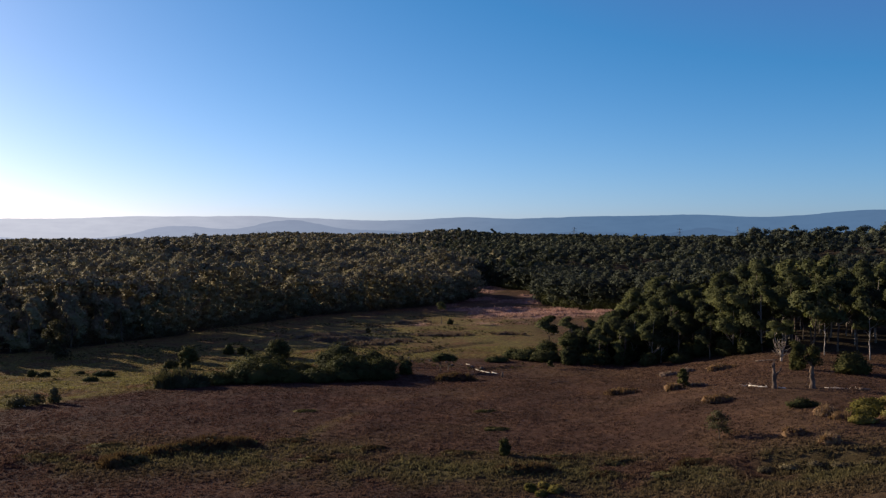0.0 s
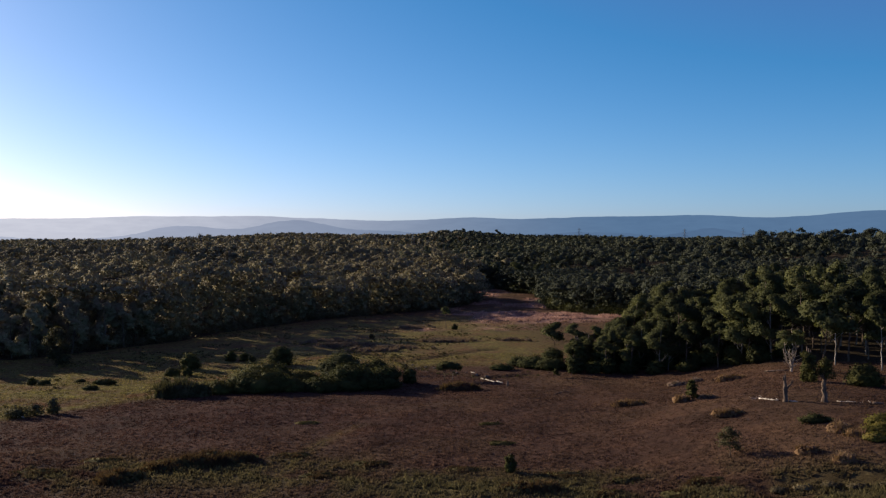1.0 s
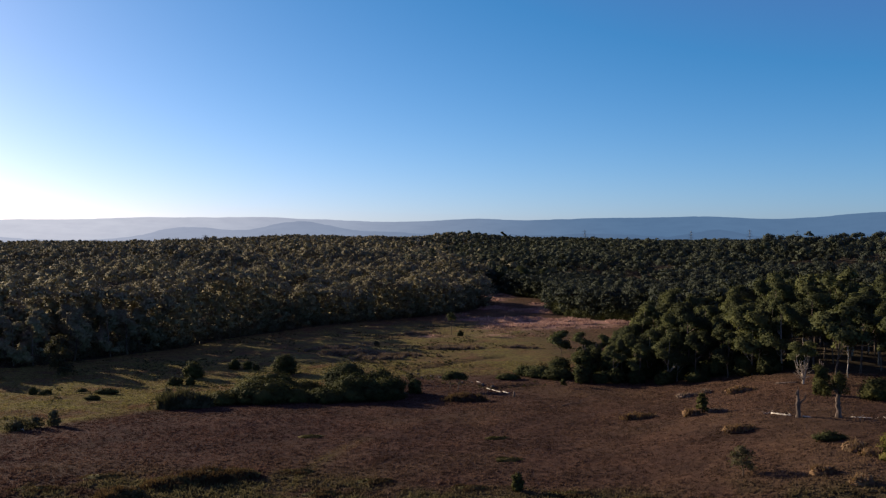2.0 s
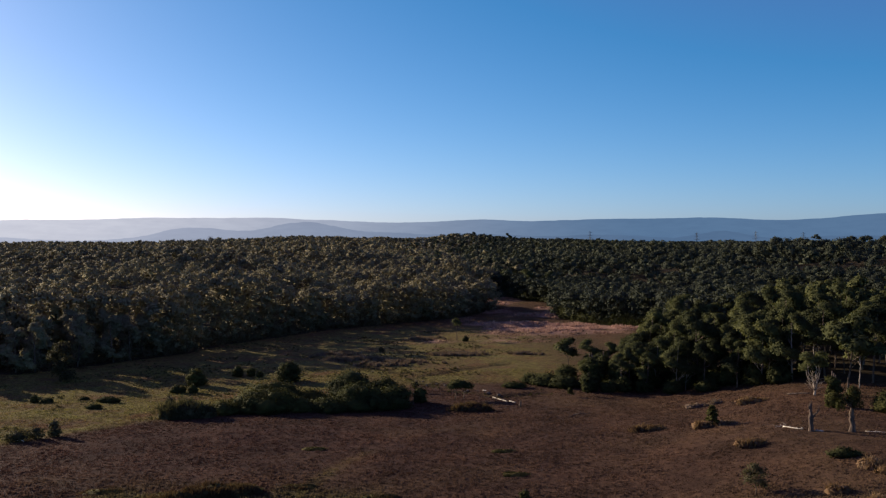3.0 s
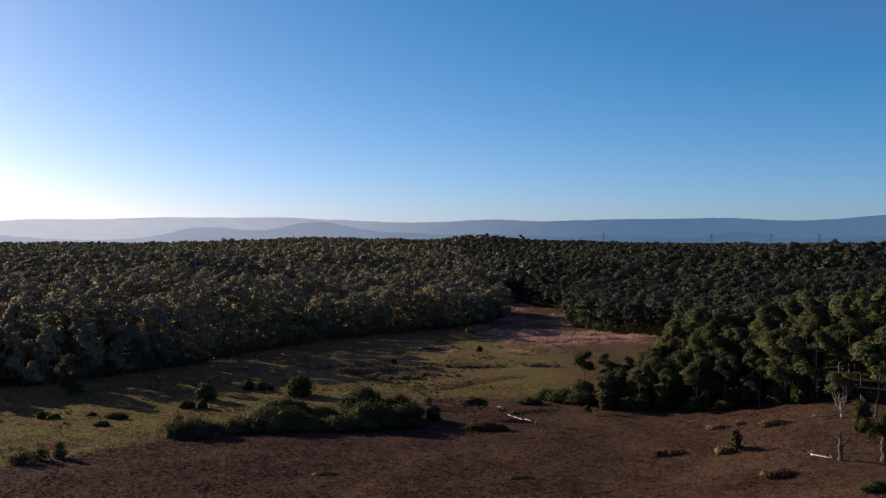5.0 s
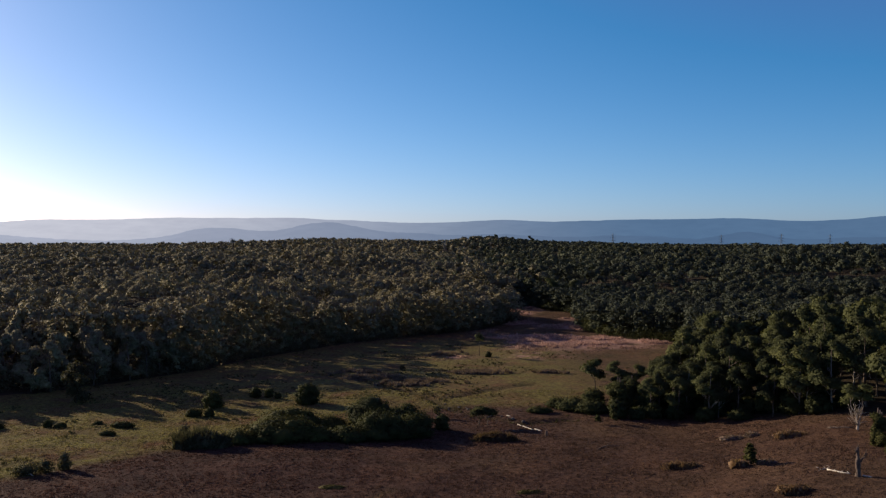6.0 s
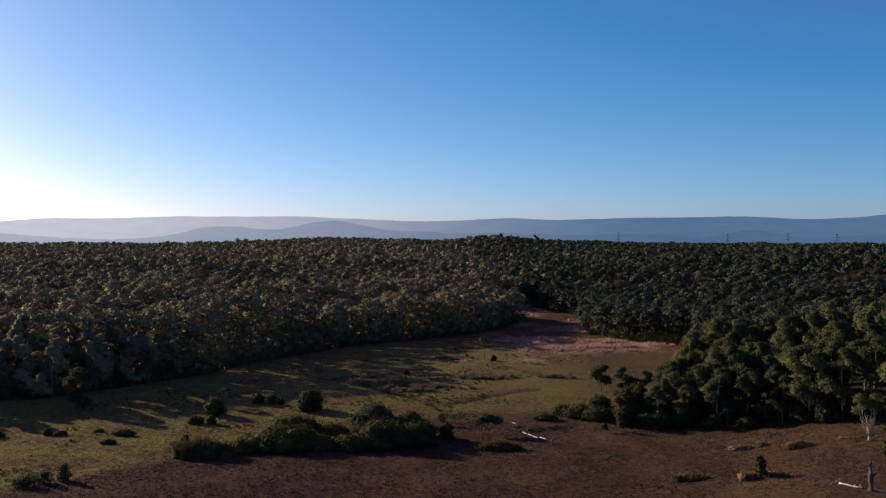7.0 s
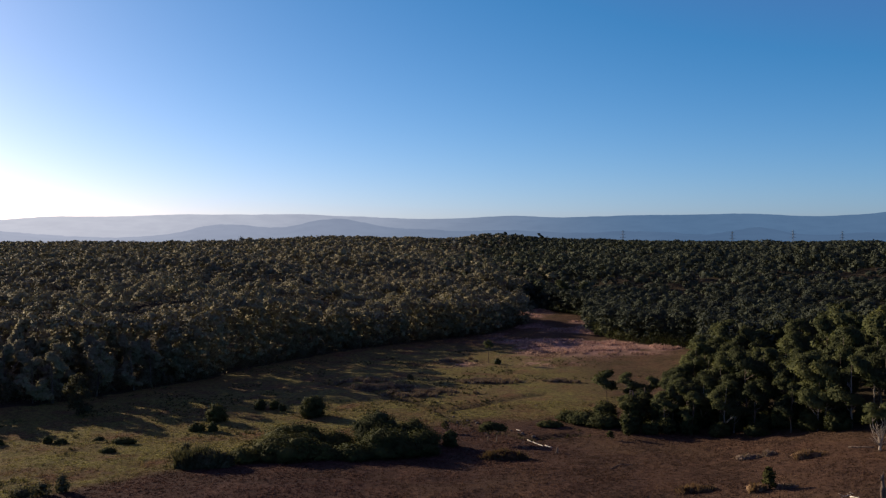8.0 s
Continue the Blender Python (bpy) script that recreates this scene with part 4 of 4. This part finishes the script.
# ---- saplings, dead trees, logs ----
def sapling(rng, x, y, high, wide, leaf, label, bare=0.35, leaves=700, size=0.2, lean=0.0):
    """A young tree: thin stem, few branches, open tufted crown."""
    ob = new("sapling")
    top = np.array([lean, 0, high * 0.85])
    tubes_list = [(limb_path(rng, (0, 0, -0.15), top, 0.0, 4), np.linspace(0.016 * high + 0.02, 0.012, 5), 6)]
    lobes = []
    for i in range(7):
        a, z = 2.4 * i, high * (bare + (0.92 - bare) * (i + 0.5) / 7)
        q = wide * 0.3 * (1.0 if i < 5 else 0.4)
        c = (lean * z / high + math.cos(a) * q, math.sin(a) * q, z)
        lobes.append((*c, wide * rng.uniform(0.22, 0.34), wide * rng.uniform(0.22, 0.34), high * rng.uniform(0.1, 0.17)))
        tubes_list.append((limb_path(rng, top * (0.4 + 0.08 * i), c, 0.05, 2), np.linspace(0.02, 0.008, 3), 4))
    part("trunk", tubes_mesh("trunk", tubes_list, M_BARK_DARK), ob)
    part("crown", tri_mesh("crown", lobed(rng, lobes, leaves, size, -0.6, 1.5, 0.3, 0.8, 0.3), leaf), ob)
    ob.matrix_basis = pose(x, y, z_at(x, y), 0, 0, 0)
    return tagged(ob, label, "tree")


sapling(b, 34.6, 110.5, 3.5, 2.8, M_GREY_BUSH, "young grey-green feathery tree with thin stem in grass", 0.22, 1300, 0.11)
sapling(b, 40.7, 149.2, 3.2, 1.7, M_SHRUB_OLIVE, "young leafy olive tree in dry grass", 0.15, 800, 0.2)
sapling(b, 23.6, 193.6, 1.9, 1.3, M_SHRUB, "small dark sapling near the grove", 0.3, 300, 0.16)
sapling(b, 26.9, 194, 2.2, 1.2, M_SHRUB, "small dark sapling near the grove", 0.35, 300, 0.16)
sapling(b, -0.5, 298, 7.2, 2.6, M_GUM, "tall thin tree with small crown on the flat", 0.72, 350, 0.3)
sapling(b, -22, 258, 2.6, 1.5, M_GREY_BUSH, "thin grey sapling among reeds", 0.3, 250, 0.2)
sapling(b, -9.5, 200, 2.6, 1.6, M_GREY_BUSH, "thin bare grey sapling by the creek", 0.3, 200, 0.2)


def flat_tree(rng, x, y):
    """A wind-shaped little tree: two stems carrying a flat spreading crown."""
    ob = new("flat_topped_tree")
    lobes = [(-1.7, 0, 2.6, 1.1, 1.1, 0.85), (-0.6, 0.3, 3.0, 1.2, 1.0, 0.9), (0.6, -0.2, 2.95, 1.2, 1.0, 0.9), (1.8, 0.2, 2.6, 1.0, 1.0, 0.85), (0.1, 0.6, 2.7, 1.3, 1.0, 0.8)]
    for sx, picks in ((-0.9, lobes[:2]), (0.9, lobes[2:4])):
        stem = [(limb_path(rng, (sx, 0, -0.15), (sx * 0.9, 0, 1.6), 0, 3), np.linspace(0.13, 0.09, 4), 6)]
        stem += [(limb_path(rng, (sx * 0.9, 0, 1.6), (q[0], q[1], q[2]), 0.05, 3), np.linspace(0.08, 0.03, 4), 5) for q in picks]
        part("trunk", tubes_mesh("trunk", stem, M_BARK_DARK), ob)
    part("crown", tri_mesh("crown", lobed(rng, lobes, 1700, 0.2, -0.6), M_SHRUB), ob)
    ob.matrix_basis = pose(x, y, z_at(x, y))
    return tagged(ob, "small dark flat-topped tree with twin trunks", "tree")


flat_tree(b, 0.2, 191.5)


def dead_trunk(rng, x, y, high, width, label, stubs, regrowth=False):
    """A broken dead trunk, buttressed at the foot, ragged at the top, with stub branches (height share, way)."""
    ob = new("dead_tree")
    trunk = limb_path(rng, (0, 0, -0.3), (-0.05 * high, rng.normal() * 0.1, high), 0.0, 12, 0.012)
    girth = np.interp(np.arange(13), [0, 1, 3, 7, 12], [1.75, 1.25, 0.95, 0.82, 0.38]) * rng.uniform(0.88, 1.14, 13) * width
    part("trunk", tubes_mesh("trunk", [(trunk, girth, 11)], M_DEAD), ob)
    spike = np.array(trunk[11])
    part("splinter", tubes_mesh("splinter", [(limb_path(rng, spike + (0.16 * k - 0.14, 0.08 * k, -0.3), spike + (0.2 * k - 0.24, 0.05, 0.35 + 0.28 * k), 0, 2), [0.14, 0.08, 0.02], 5) for k in range(3)], M_DEAD), ob)
    for k in range(5):
        a = 2.4 * k
        foot = (math.cos(a) * width * 1.5, math.sin(a) * width * 1.5, -0.2)
        part("root", tubes_mesh("root", [(limb_path(rng, foot, np.array(trunk[2]) * (1, 1, 0.8), 0.12, 3), np.array([0.16, 0.3, 0.36, 0.3]) * width, 6)], M_DEAD), ob)
    for f, d in stubs:
        a = np.array(trunk[int(f * 12)])
        e = a + np.array(d)
        tw = [(limb_path(rng, a, e, 0.1, 4), np.linspace(0.62, 0.2, 5) * width, 7), (limb_path(rng, a + (e - a) * 0.7, e + np.array([0.1, 0.2, 0.5]), 0, 2), np.linspace(0.2, 0.06, 3) * width, 5)]
        part("branch", tubes_mesh("branch", tw, M_DEAD), ob)
    if regrowth:
        lobes = [(rng.normal() * 0.95 - 0.2, rng.normal() * 0.5, high * z, 0.75, 0.65, 0.7) for z in (0.86, 0.93, 0.98, 1.05, 1.1, 1.16, 1.24, 1.32)]
        part("regrowth", tri_mesh("regrowth", lobed(rng, lobes, 2600, 0.11, -0.9, 1.6, 0.25, 0.7), M_SHRUB_OLIVE), ob, "tufts of green regrowth")
    ob.matrix_basis = pose(x, y, z_at(x, y))
    return tagged(ob, label, "dead tree")


dead_trunk(b, 50.4, 133.9, 3.9, 0.34, "grey broken dead trunk with one bare forked branch", [(0.58, (1.25, 0.1, 1.25))])
dead_trunk(b, 55.6, 132.4, 4.4, 0.40, "grey-brown old trunk with green regrowth at its top", [(0.7, (0.7, 0.1, 1.5)), (0.85, (-0.8, 0.2, 0.9))], True)


def bare_gum(rng, x, y, high):
    """A white many-branched gum, half bare, sparse tufts above."""
    ob = new("white_gum_tree")
    part("trunk", tubes_mesh("trunk", [(limb_path(rng, (0, 0, -0.2), (0.1, 0, 0.7), 0, 3), np.linspace(0.26, 0.2, 4), 7)], M_CREAM), ob)
    lobes = []
    for i in range(7):
        a = 0.9 * i + rng.uniform(-0.3, 0.3)
        reach = rng.uniform(0.9, 2.3)
        top = np.array((math.cos(a) * reach, math.sin(a) * reach * 0.8, high * rng.uniform(0.5, 0.86)))
        path = limb_path(rng, (0.06, 0, 0.15 + 0.08 * i), top, 0.04, 6)
        tw = [(path, np.linspace(0.1, 0.03, 7), 6)]
        for k in range(8):
            o = np.array(path[1 + k % 5])
            e = o + np.array((rng.normal() * 0.8, rng.normal() * 0.7, rng.uniform(0.3, 1.5)))
            tw.append((limb_path(rng, o, e, 0.05, 3), np.linspace(0.045, 0.014, 4), 4))
            if k % 2 == 0 and e[2] > 0.58 * high:
                lobes.append((e[0], e[1], e[2] + 0.4, 0.8, 0.8, 0.45))
        part("branch", tubes_mesh("branch", tw, M_CREAM), ob)
        lobes.append((top[0] * 1.15, top[1], top[2] + 0.7, 1.1, 1.1, 0.7))
    part("crown", tri_mesh("crown", lobed(rng, lobes, 4200, 0.15, -0.6, 1.6, 0.2, 0.6, 0.5), M_GUM), ob)
    ob.matrix_basis = pose(x, y, z_at(x, y))
    return tagged(ob, "white-limbed gum tree, half bare, with sparse leaves", "tree")


bare_gum(b, 62.9, 164, 7.6)
big = tagged(gum_tree(b, 14.5, 5.8, 6500, 0.30, M_BARK_DARK, M_GUM, 0.48, 30, 0.012), "tall spreading gum tree standing before the grove", "tree")
big.matrix_basis = pose(68.2, 163, z_at(68.2, 163))
for x, y, h in [(79, 163, 12), (87, 160, 13), (74, 171, 12), (93, 168, 14)]:
    t = tagged(gum_tree(b, h, 4.0, 4200, 0.30, M_PALE, M_GUM, 0.4, 24, 0.009), "slender white-trunked gum tree before the grove", "tree", "white gums")
    t.matrix_basis = pose(x, y, z_at(x, y), 0, 0, 40 * h)
t = tagged(gum_tree(b, 9.0, 3.0, 900, 0.32, M_BARK_DARK, M_GUM, 0.5, 9), "sparse open-crowned gum tree at the tip of the grove", "tree")
t.matrix_basis = pose(27.5, 226, z_at(27.5, 226))


def log_piece(rng, name, a, b_, r, material, label, category="log", bits=2):
    """A fallen limb lying on the grass, with broken side branches."""
    ob = new(name)
    za, zb = z_at(*a) + r * 0.7, z_at(*b_) + r * 0.7
    c = Vector(((a[0] + b_[0]) / 2, (a[1] + b_[1]) / 2, min(za, zb)))
    p, q = Vector((*a, za)) - c, Vector((*b_, zb)) - c
    part("limb", tubes_mesh("limb", [(limb_path(rng, p, q, 0.0, 5, 0.012), np.linspace(r, r * 0.6, 6) * rng.uniform(0.8, 1.2, 6), 7)], material), ob)
    for i in range(bits):
        s = p.lerp(q, 0.35 + 0.35 * i)
        e = s + Vector((rng.normal() * 0.5, rng.normal() * 0.4, 0.05 + 0.3 * rng.random()))
        part("side_branch", tubes_mesh("side_branch", [(limb_path(rng, s, e, 0, 3), np.linspace(r * 0.5, r * 0.15, 4), 5)], material), ob)
    ob.location = c
    return tagged(ob, label, category)


WHITE = "bleached white fallen log lying on brown grass"
for a, c, r in [((7.2, 193.0), (7.9, 191.4), 0.12), ((8.2, 191.0), (9.0, 189.4), 0.14), ((9.1, 189.2), (9.9, 187.6), 0.12), ((10.3, 188.0), (11.5, 186.2), 0.15)]:
    log_piece(b, "log", a, c, r, M_WHITE_WOOD, "broken piece of a bleached white fallen log", "log", 0)
log_piece(b, "log", (5.3, 203.2), (6.1, 202.0), 0.1, M_WHITE_WOOD, "short pale log by the creek", "log", 0)
log_piece(b, "log", (20.3, 169.2), (22.0, 172.2), 0.10, M_DEAD, "grey fallen branch on brown grass", "log", 5)
log_piece(b, "log", (21.7, 172.1), (24.6, 172.2), 0.09, M_DEAD, "grey fallen branch on brown grass", "log", 3)
log_piece(b, "log", (47.2, 139.3), (48.6, 140.0), 0.07, M_WHITE_WOOD, WHITE, "log", 4)
log_piece(b, "log", (48.2, 138.9), (49.8, 135.6), 0.12, M_WHITE_WOOD, WHITE, "log", 3)
log_piece(b, "log", (51.0, 133.9), (51.7, 132.8), 0.11, M_WHITE_WOOD, WHITE, "log", 0)
log_piece(b, "log", (57.3, 132.4), (60.2, 131), 0.06, M_WHITE_WOOD, WHITE, "log", 5)
log_piece(b, "log", (61.2, 129.5), (62.6, 129), 0.2, M_DEAD, "short grey log on brown grass", "log", 1)
log_piece(b, "log", (59.6, 168.3), (63, 166), 0.18, M_DEAD, "grey fallen trunk at the foot of a gum", "log", 5)
log_piece(b, "log", (-72.2, 148), (-70.6, 147), 0.1, M_WHITE_WOOD, "bleached dead sticks beside a bush", "log", 5)


def stump(rng, x, y):
    ob = new("stump_post")
    part("post", tubes_mesh("post", [(limb_path(rng, (0, 0, -0.2), (0.06, 0, 1.0), 0, 3), [0.3, 0.24, 0.22, 0.17], 8)], M_DEAD), ob)
    part("splinter", tubes_mesh("splinter", [(limb_path(rng, (0.05, 0, 0.8), (0.16, 0.05, 1.25), 0, 2), [0.12, 0.07, 0.02], 5)], M_DEAD), ob)
    ob.matrix_basis = pose(x, y, z_at(x, y))
    return tagged(ob, "weathered upright stump beside a fallen log", "stump")


stump(b, 12.2, 182.4)


# ---- reeds and creek stones ----
g = np.random.default_rng(8)
rx, ry = [], []
for cx, cy, w, d, n in [(-28, 251, 7, 3, 520), (-15, 245, 8, 2.2, 420), (-1, 261, 6, 3, 420), (-36, 262, 8, 5, 260), (-12, 301, 7, 4, 260), (20, 262, 10, 2, 120), (-20, 240, 8, 2, 160)]:
    hub = np.stack([cx + g.normal(size=n // 9) * w * 0.5, cy + g.normal(size=n // 9) * d * 0.5], -1)
    pick = hub[g.integers(0, len(hub), n)] + g.normal(size=(n, 2)) * 0.42
    rx.append(pick[:, 0])
    ry.append(pick[:, 1])
rx, ry = np.concatenate(rx), np.concatenate(ry)
pts, _ = tufts(g, rx, ry, np.full(len(rx), 1.0), 0.16, 5)
tagged(new("reeds", tri_mesh("reeds", pts, M_REED)), "grey-brown reed tussocks on the damp flat", "reeds", kind="stuff")


def transmission_tower(rng, x, y, top):
    """Lattice power pylon: four raking legs, bracing and three cross-arms."""
    z0 = float(land(np.array([x]), np.array([y]))[0])
    h = top - z0
    ob = new("transmission_tower")
    for sx in (-1, 1):
        for sy in (-1, 1):
            part("leg", tubes_mesh("leg", [([(sx * 3, sy * 3, -0.5), (sx * 1.2, sy * 1.2, h * 0.6), (sx * 0.4, sy * 0.4, h)], [0.2, 0.16, 0.13], 4)], M_STEEL), ob)
    for k, z in enumerate((0.66, 0.79, 0.92)):
        w = 6.5 - 0.9 * k
        part("crossarm", tubes_mesh("crossarm", [([(-w, 0, h * z), (0, 0, h * z + 0.5), (w, 0, h * z)], [0.1, 0.2, 0.1], 4), ([(-w, 0, h * z), (0, 0, h * z + 1.8), (w, 0, h * z)], [0.07, 0.1, 0.07], 4)], M_STEEL), ob)
    br = []
    for k in range(7):
        a, c = h * k / 7.5, h * (k + 1) / 7.5
        wa, wc = 3 - 2.6 * k / 7.5, 3 - 2.6 * (k + 1) / 7.5
        for s in (-1, 1):
            br.append(([(-wa, s * wa, a), (wc, s * wc, c)], [0.07, 0.07], 3))
            br.append(([(wa, s * wa, a), (-wc, s * wc, c)], [0.07, 0.07], 3))
    part("bracing", tubes_mesh("bracing", br, M_STEEL), ob)
    ob.matrix_basis = pose(x, y, z0, 0, 0, rng.uniform(-15, 15))
    return tagged(ob, "grey steel lattice power pylon above the woods", "pylon", "power line")


for x, y, top in [(548, 1640, 46), (440, 1640, 44), (244, 1640, 46), (641, 1655, 45), (-365, 1300, 36), (-46.4, 1190, 34)]:
    transmission_tower(b, x, y, top)


# ---- landmark trees ----
for x, y, k in [(21.5, 1326, 1.4), (31, 1330, 1.0), (48, 1335, 1.1), (62, 1330, 1.0), (75, 1325, 1.15), (88, 1330, 1.1), (100, 1335, 1.0), (130, 1320, 1.0)]:
    copy_thing(GUMS[int(x) % 7], pose(x, y, float(land(np.array([x]), np.array([y]))[0]), 0, 0, x * 31) @ Matrix.Diagonal((k * 1.2, k * 1.2, k, 1)))["label"] = "tall dark tree standing above the wooded crest"
for x, y, k in [(26, 474, 0.95), (31, 468, 0.9), (36, 461, 0.95), (41, 455, 0.9), (45, 447, 0.85), (22, 482, 0.9), (17, 476, 0.9), (14, 468, 0.85), (30, 478, 1.0), (36, 472, 1.0), (42, 465, 0.95), (47, 456, 0.9), (20, 492, 1.0), (28, 488, 1.0), (37, 483, 1.0), (12, 484, 0.9)]:
    copy_thing(GUMS[int(x) % 7], pose(x, y, z_at(x, y), 0, 0, x * 17) @ Matrix.Diagonal((k, k, k, 1)))["label"] = "bright green gum tree at the end of the clearing"
sapling(b, -93, 211.5, 9.4, 5.2, M_GREY_BUSH, "pale grey-green feathery tree at the dark forest edge", 0.06, 4200, 0.2)
for x, y, w, h in [(24, 468, 6, 3.5), (29, 464, 6, 3), (34, 457, 6, 3.2), (39, 450, 6, 3.4), (44, 441, 6, 3.5), (46, 432, 6, 4), (44, 424, 5, 4.5)]:
    bush(b, "bush", x, y, w, w, h, M_WOODS, "dark green understorey bush at the end of the clearing", "far understorey bushes", 0.45)
for x, y, w, d, h in [(50.5, 111, 3, 2, 1.1), (54.5, 108, 3, 2, 1.0), (57.5, 112.5, 3, 2, 1.2), (59, 107.5, 2.5, 2, 1.0)]:
    tussock(b, x, y, w, d, h, M_STRAW, "pale straw tussock among bracken", "straw tussocks")
for x, y, k in [(31, 209, 0.5), (33.5, 215, 0.6), (29.5, 216, 0.42), (36.5, 207, 0.62), (36, 220, 0.7), (32, 223, 0.6), (40, 215, 0.8)]:
    copy_thing(GUMS[int(x * 2) % 7], pose(x, y, z_at(x, y), 0, 0, x * 37) @ Matrix.Diagonal((k * 1.15, k * 1.15, k, 1)))["label"] = "young gum tree at the low tip of the grove"
for x, y, k in [(41, 200, 0.8), (46.5, 197, 0.86), (52, 195, 0.82), (57.5, 190, 0.86), (63, 188, 0.9), (50, 203, 0.9), (38, 205, 0.72), (44, 205, 0.85), (49, 198.5, 0.72), (55, 200, 0.9), (60, 195, 0.9), (35.5, 201, 0.56), (66, 192, 0.95)]:
    copy_thing(GUMS[int(x * 3) % 7], pose(x, y, z_at(x, y), 0, 0, x * 23) @ Matrix.Diagonal((k, k, k, 1)))["label"] = "gum tree standing at the front of the grove"


# ---- creek stones ----
def rock(rng, x, y, r):
    """A rounded, chipped stone half sunk in the bank."""
    bm = bmesh.new()
    bmesh.ops.create_icosphere(bm, subdivisions=2, radius=1.0)
    k = rng.uniform(0.75, 1.3, 3)
    for v in bm.verts:
        q = 0.8 + 0.4 * noise.noise(v.co * 1.3 + Vector((x, y, 0)))
        v.co = Vector((v.co.x * k[0], v.co.y * k[1], v.co.z * 0.7 * k[2])) * q * r
    me = bpy.data.meshes.new("rock")
    bm.to_mesh(me)
    bm.free()
    me.materials.append(M_STONE)
    ob = new("rock", me)
    ob.matrix_basis = pose(x, y, z_at(x, y) + 0.12 * r, 0, 0, rng.uniform(0, 360))
    return tagged(ob, "grey-brown weathered stone on the creek bank", "rock", "creek stones")


for i in range(22):
    t = i / 21
    px, py = (-9 + 19 * t + b.normal() * 0.6, 216 - 20 * t + b.normal() * 0.8)
    rock(b, px, py, b.uniform(0.2, 0.5))
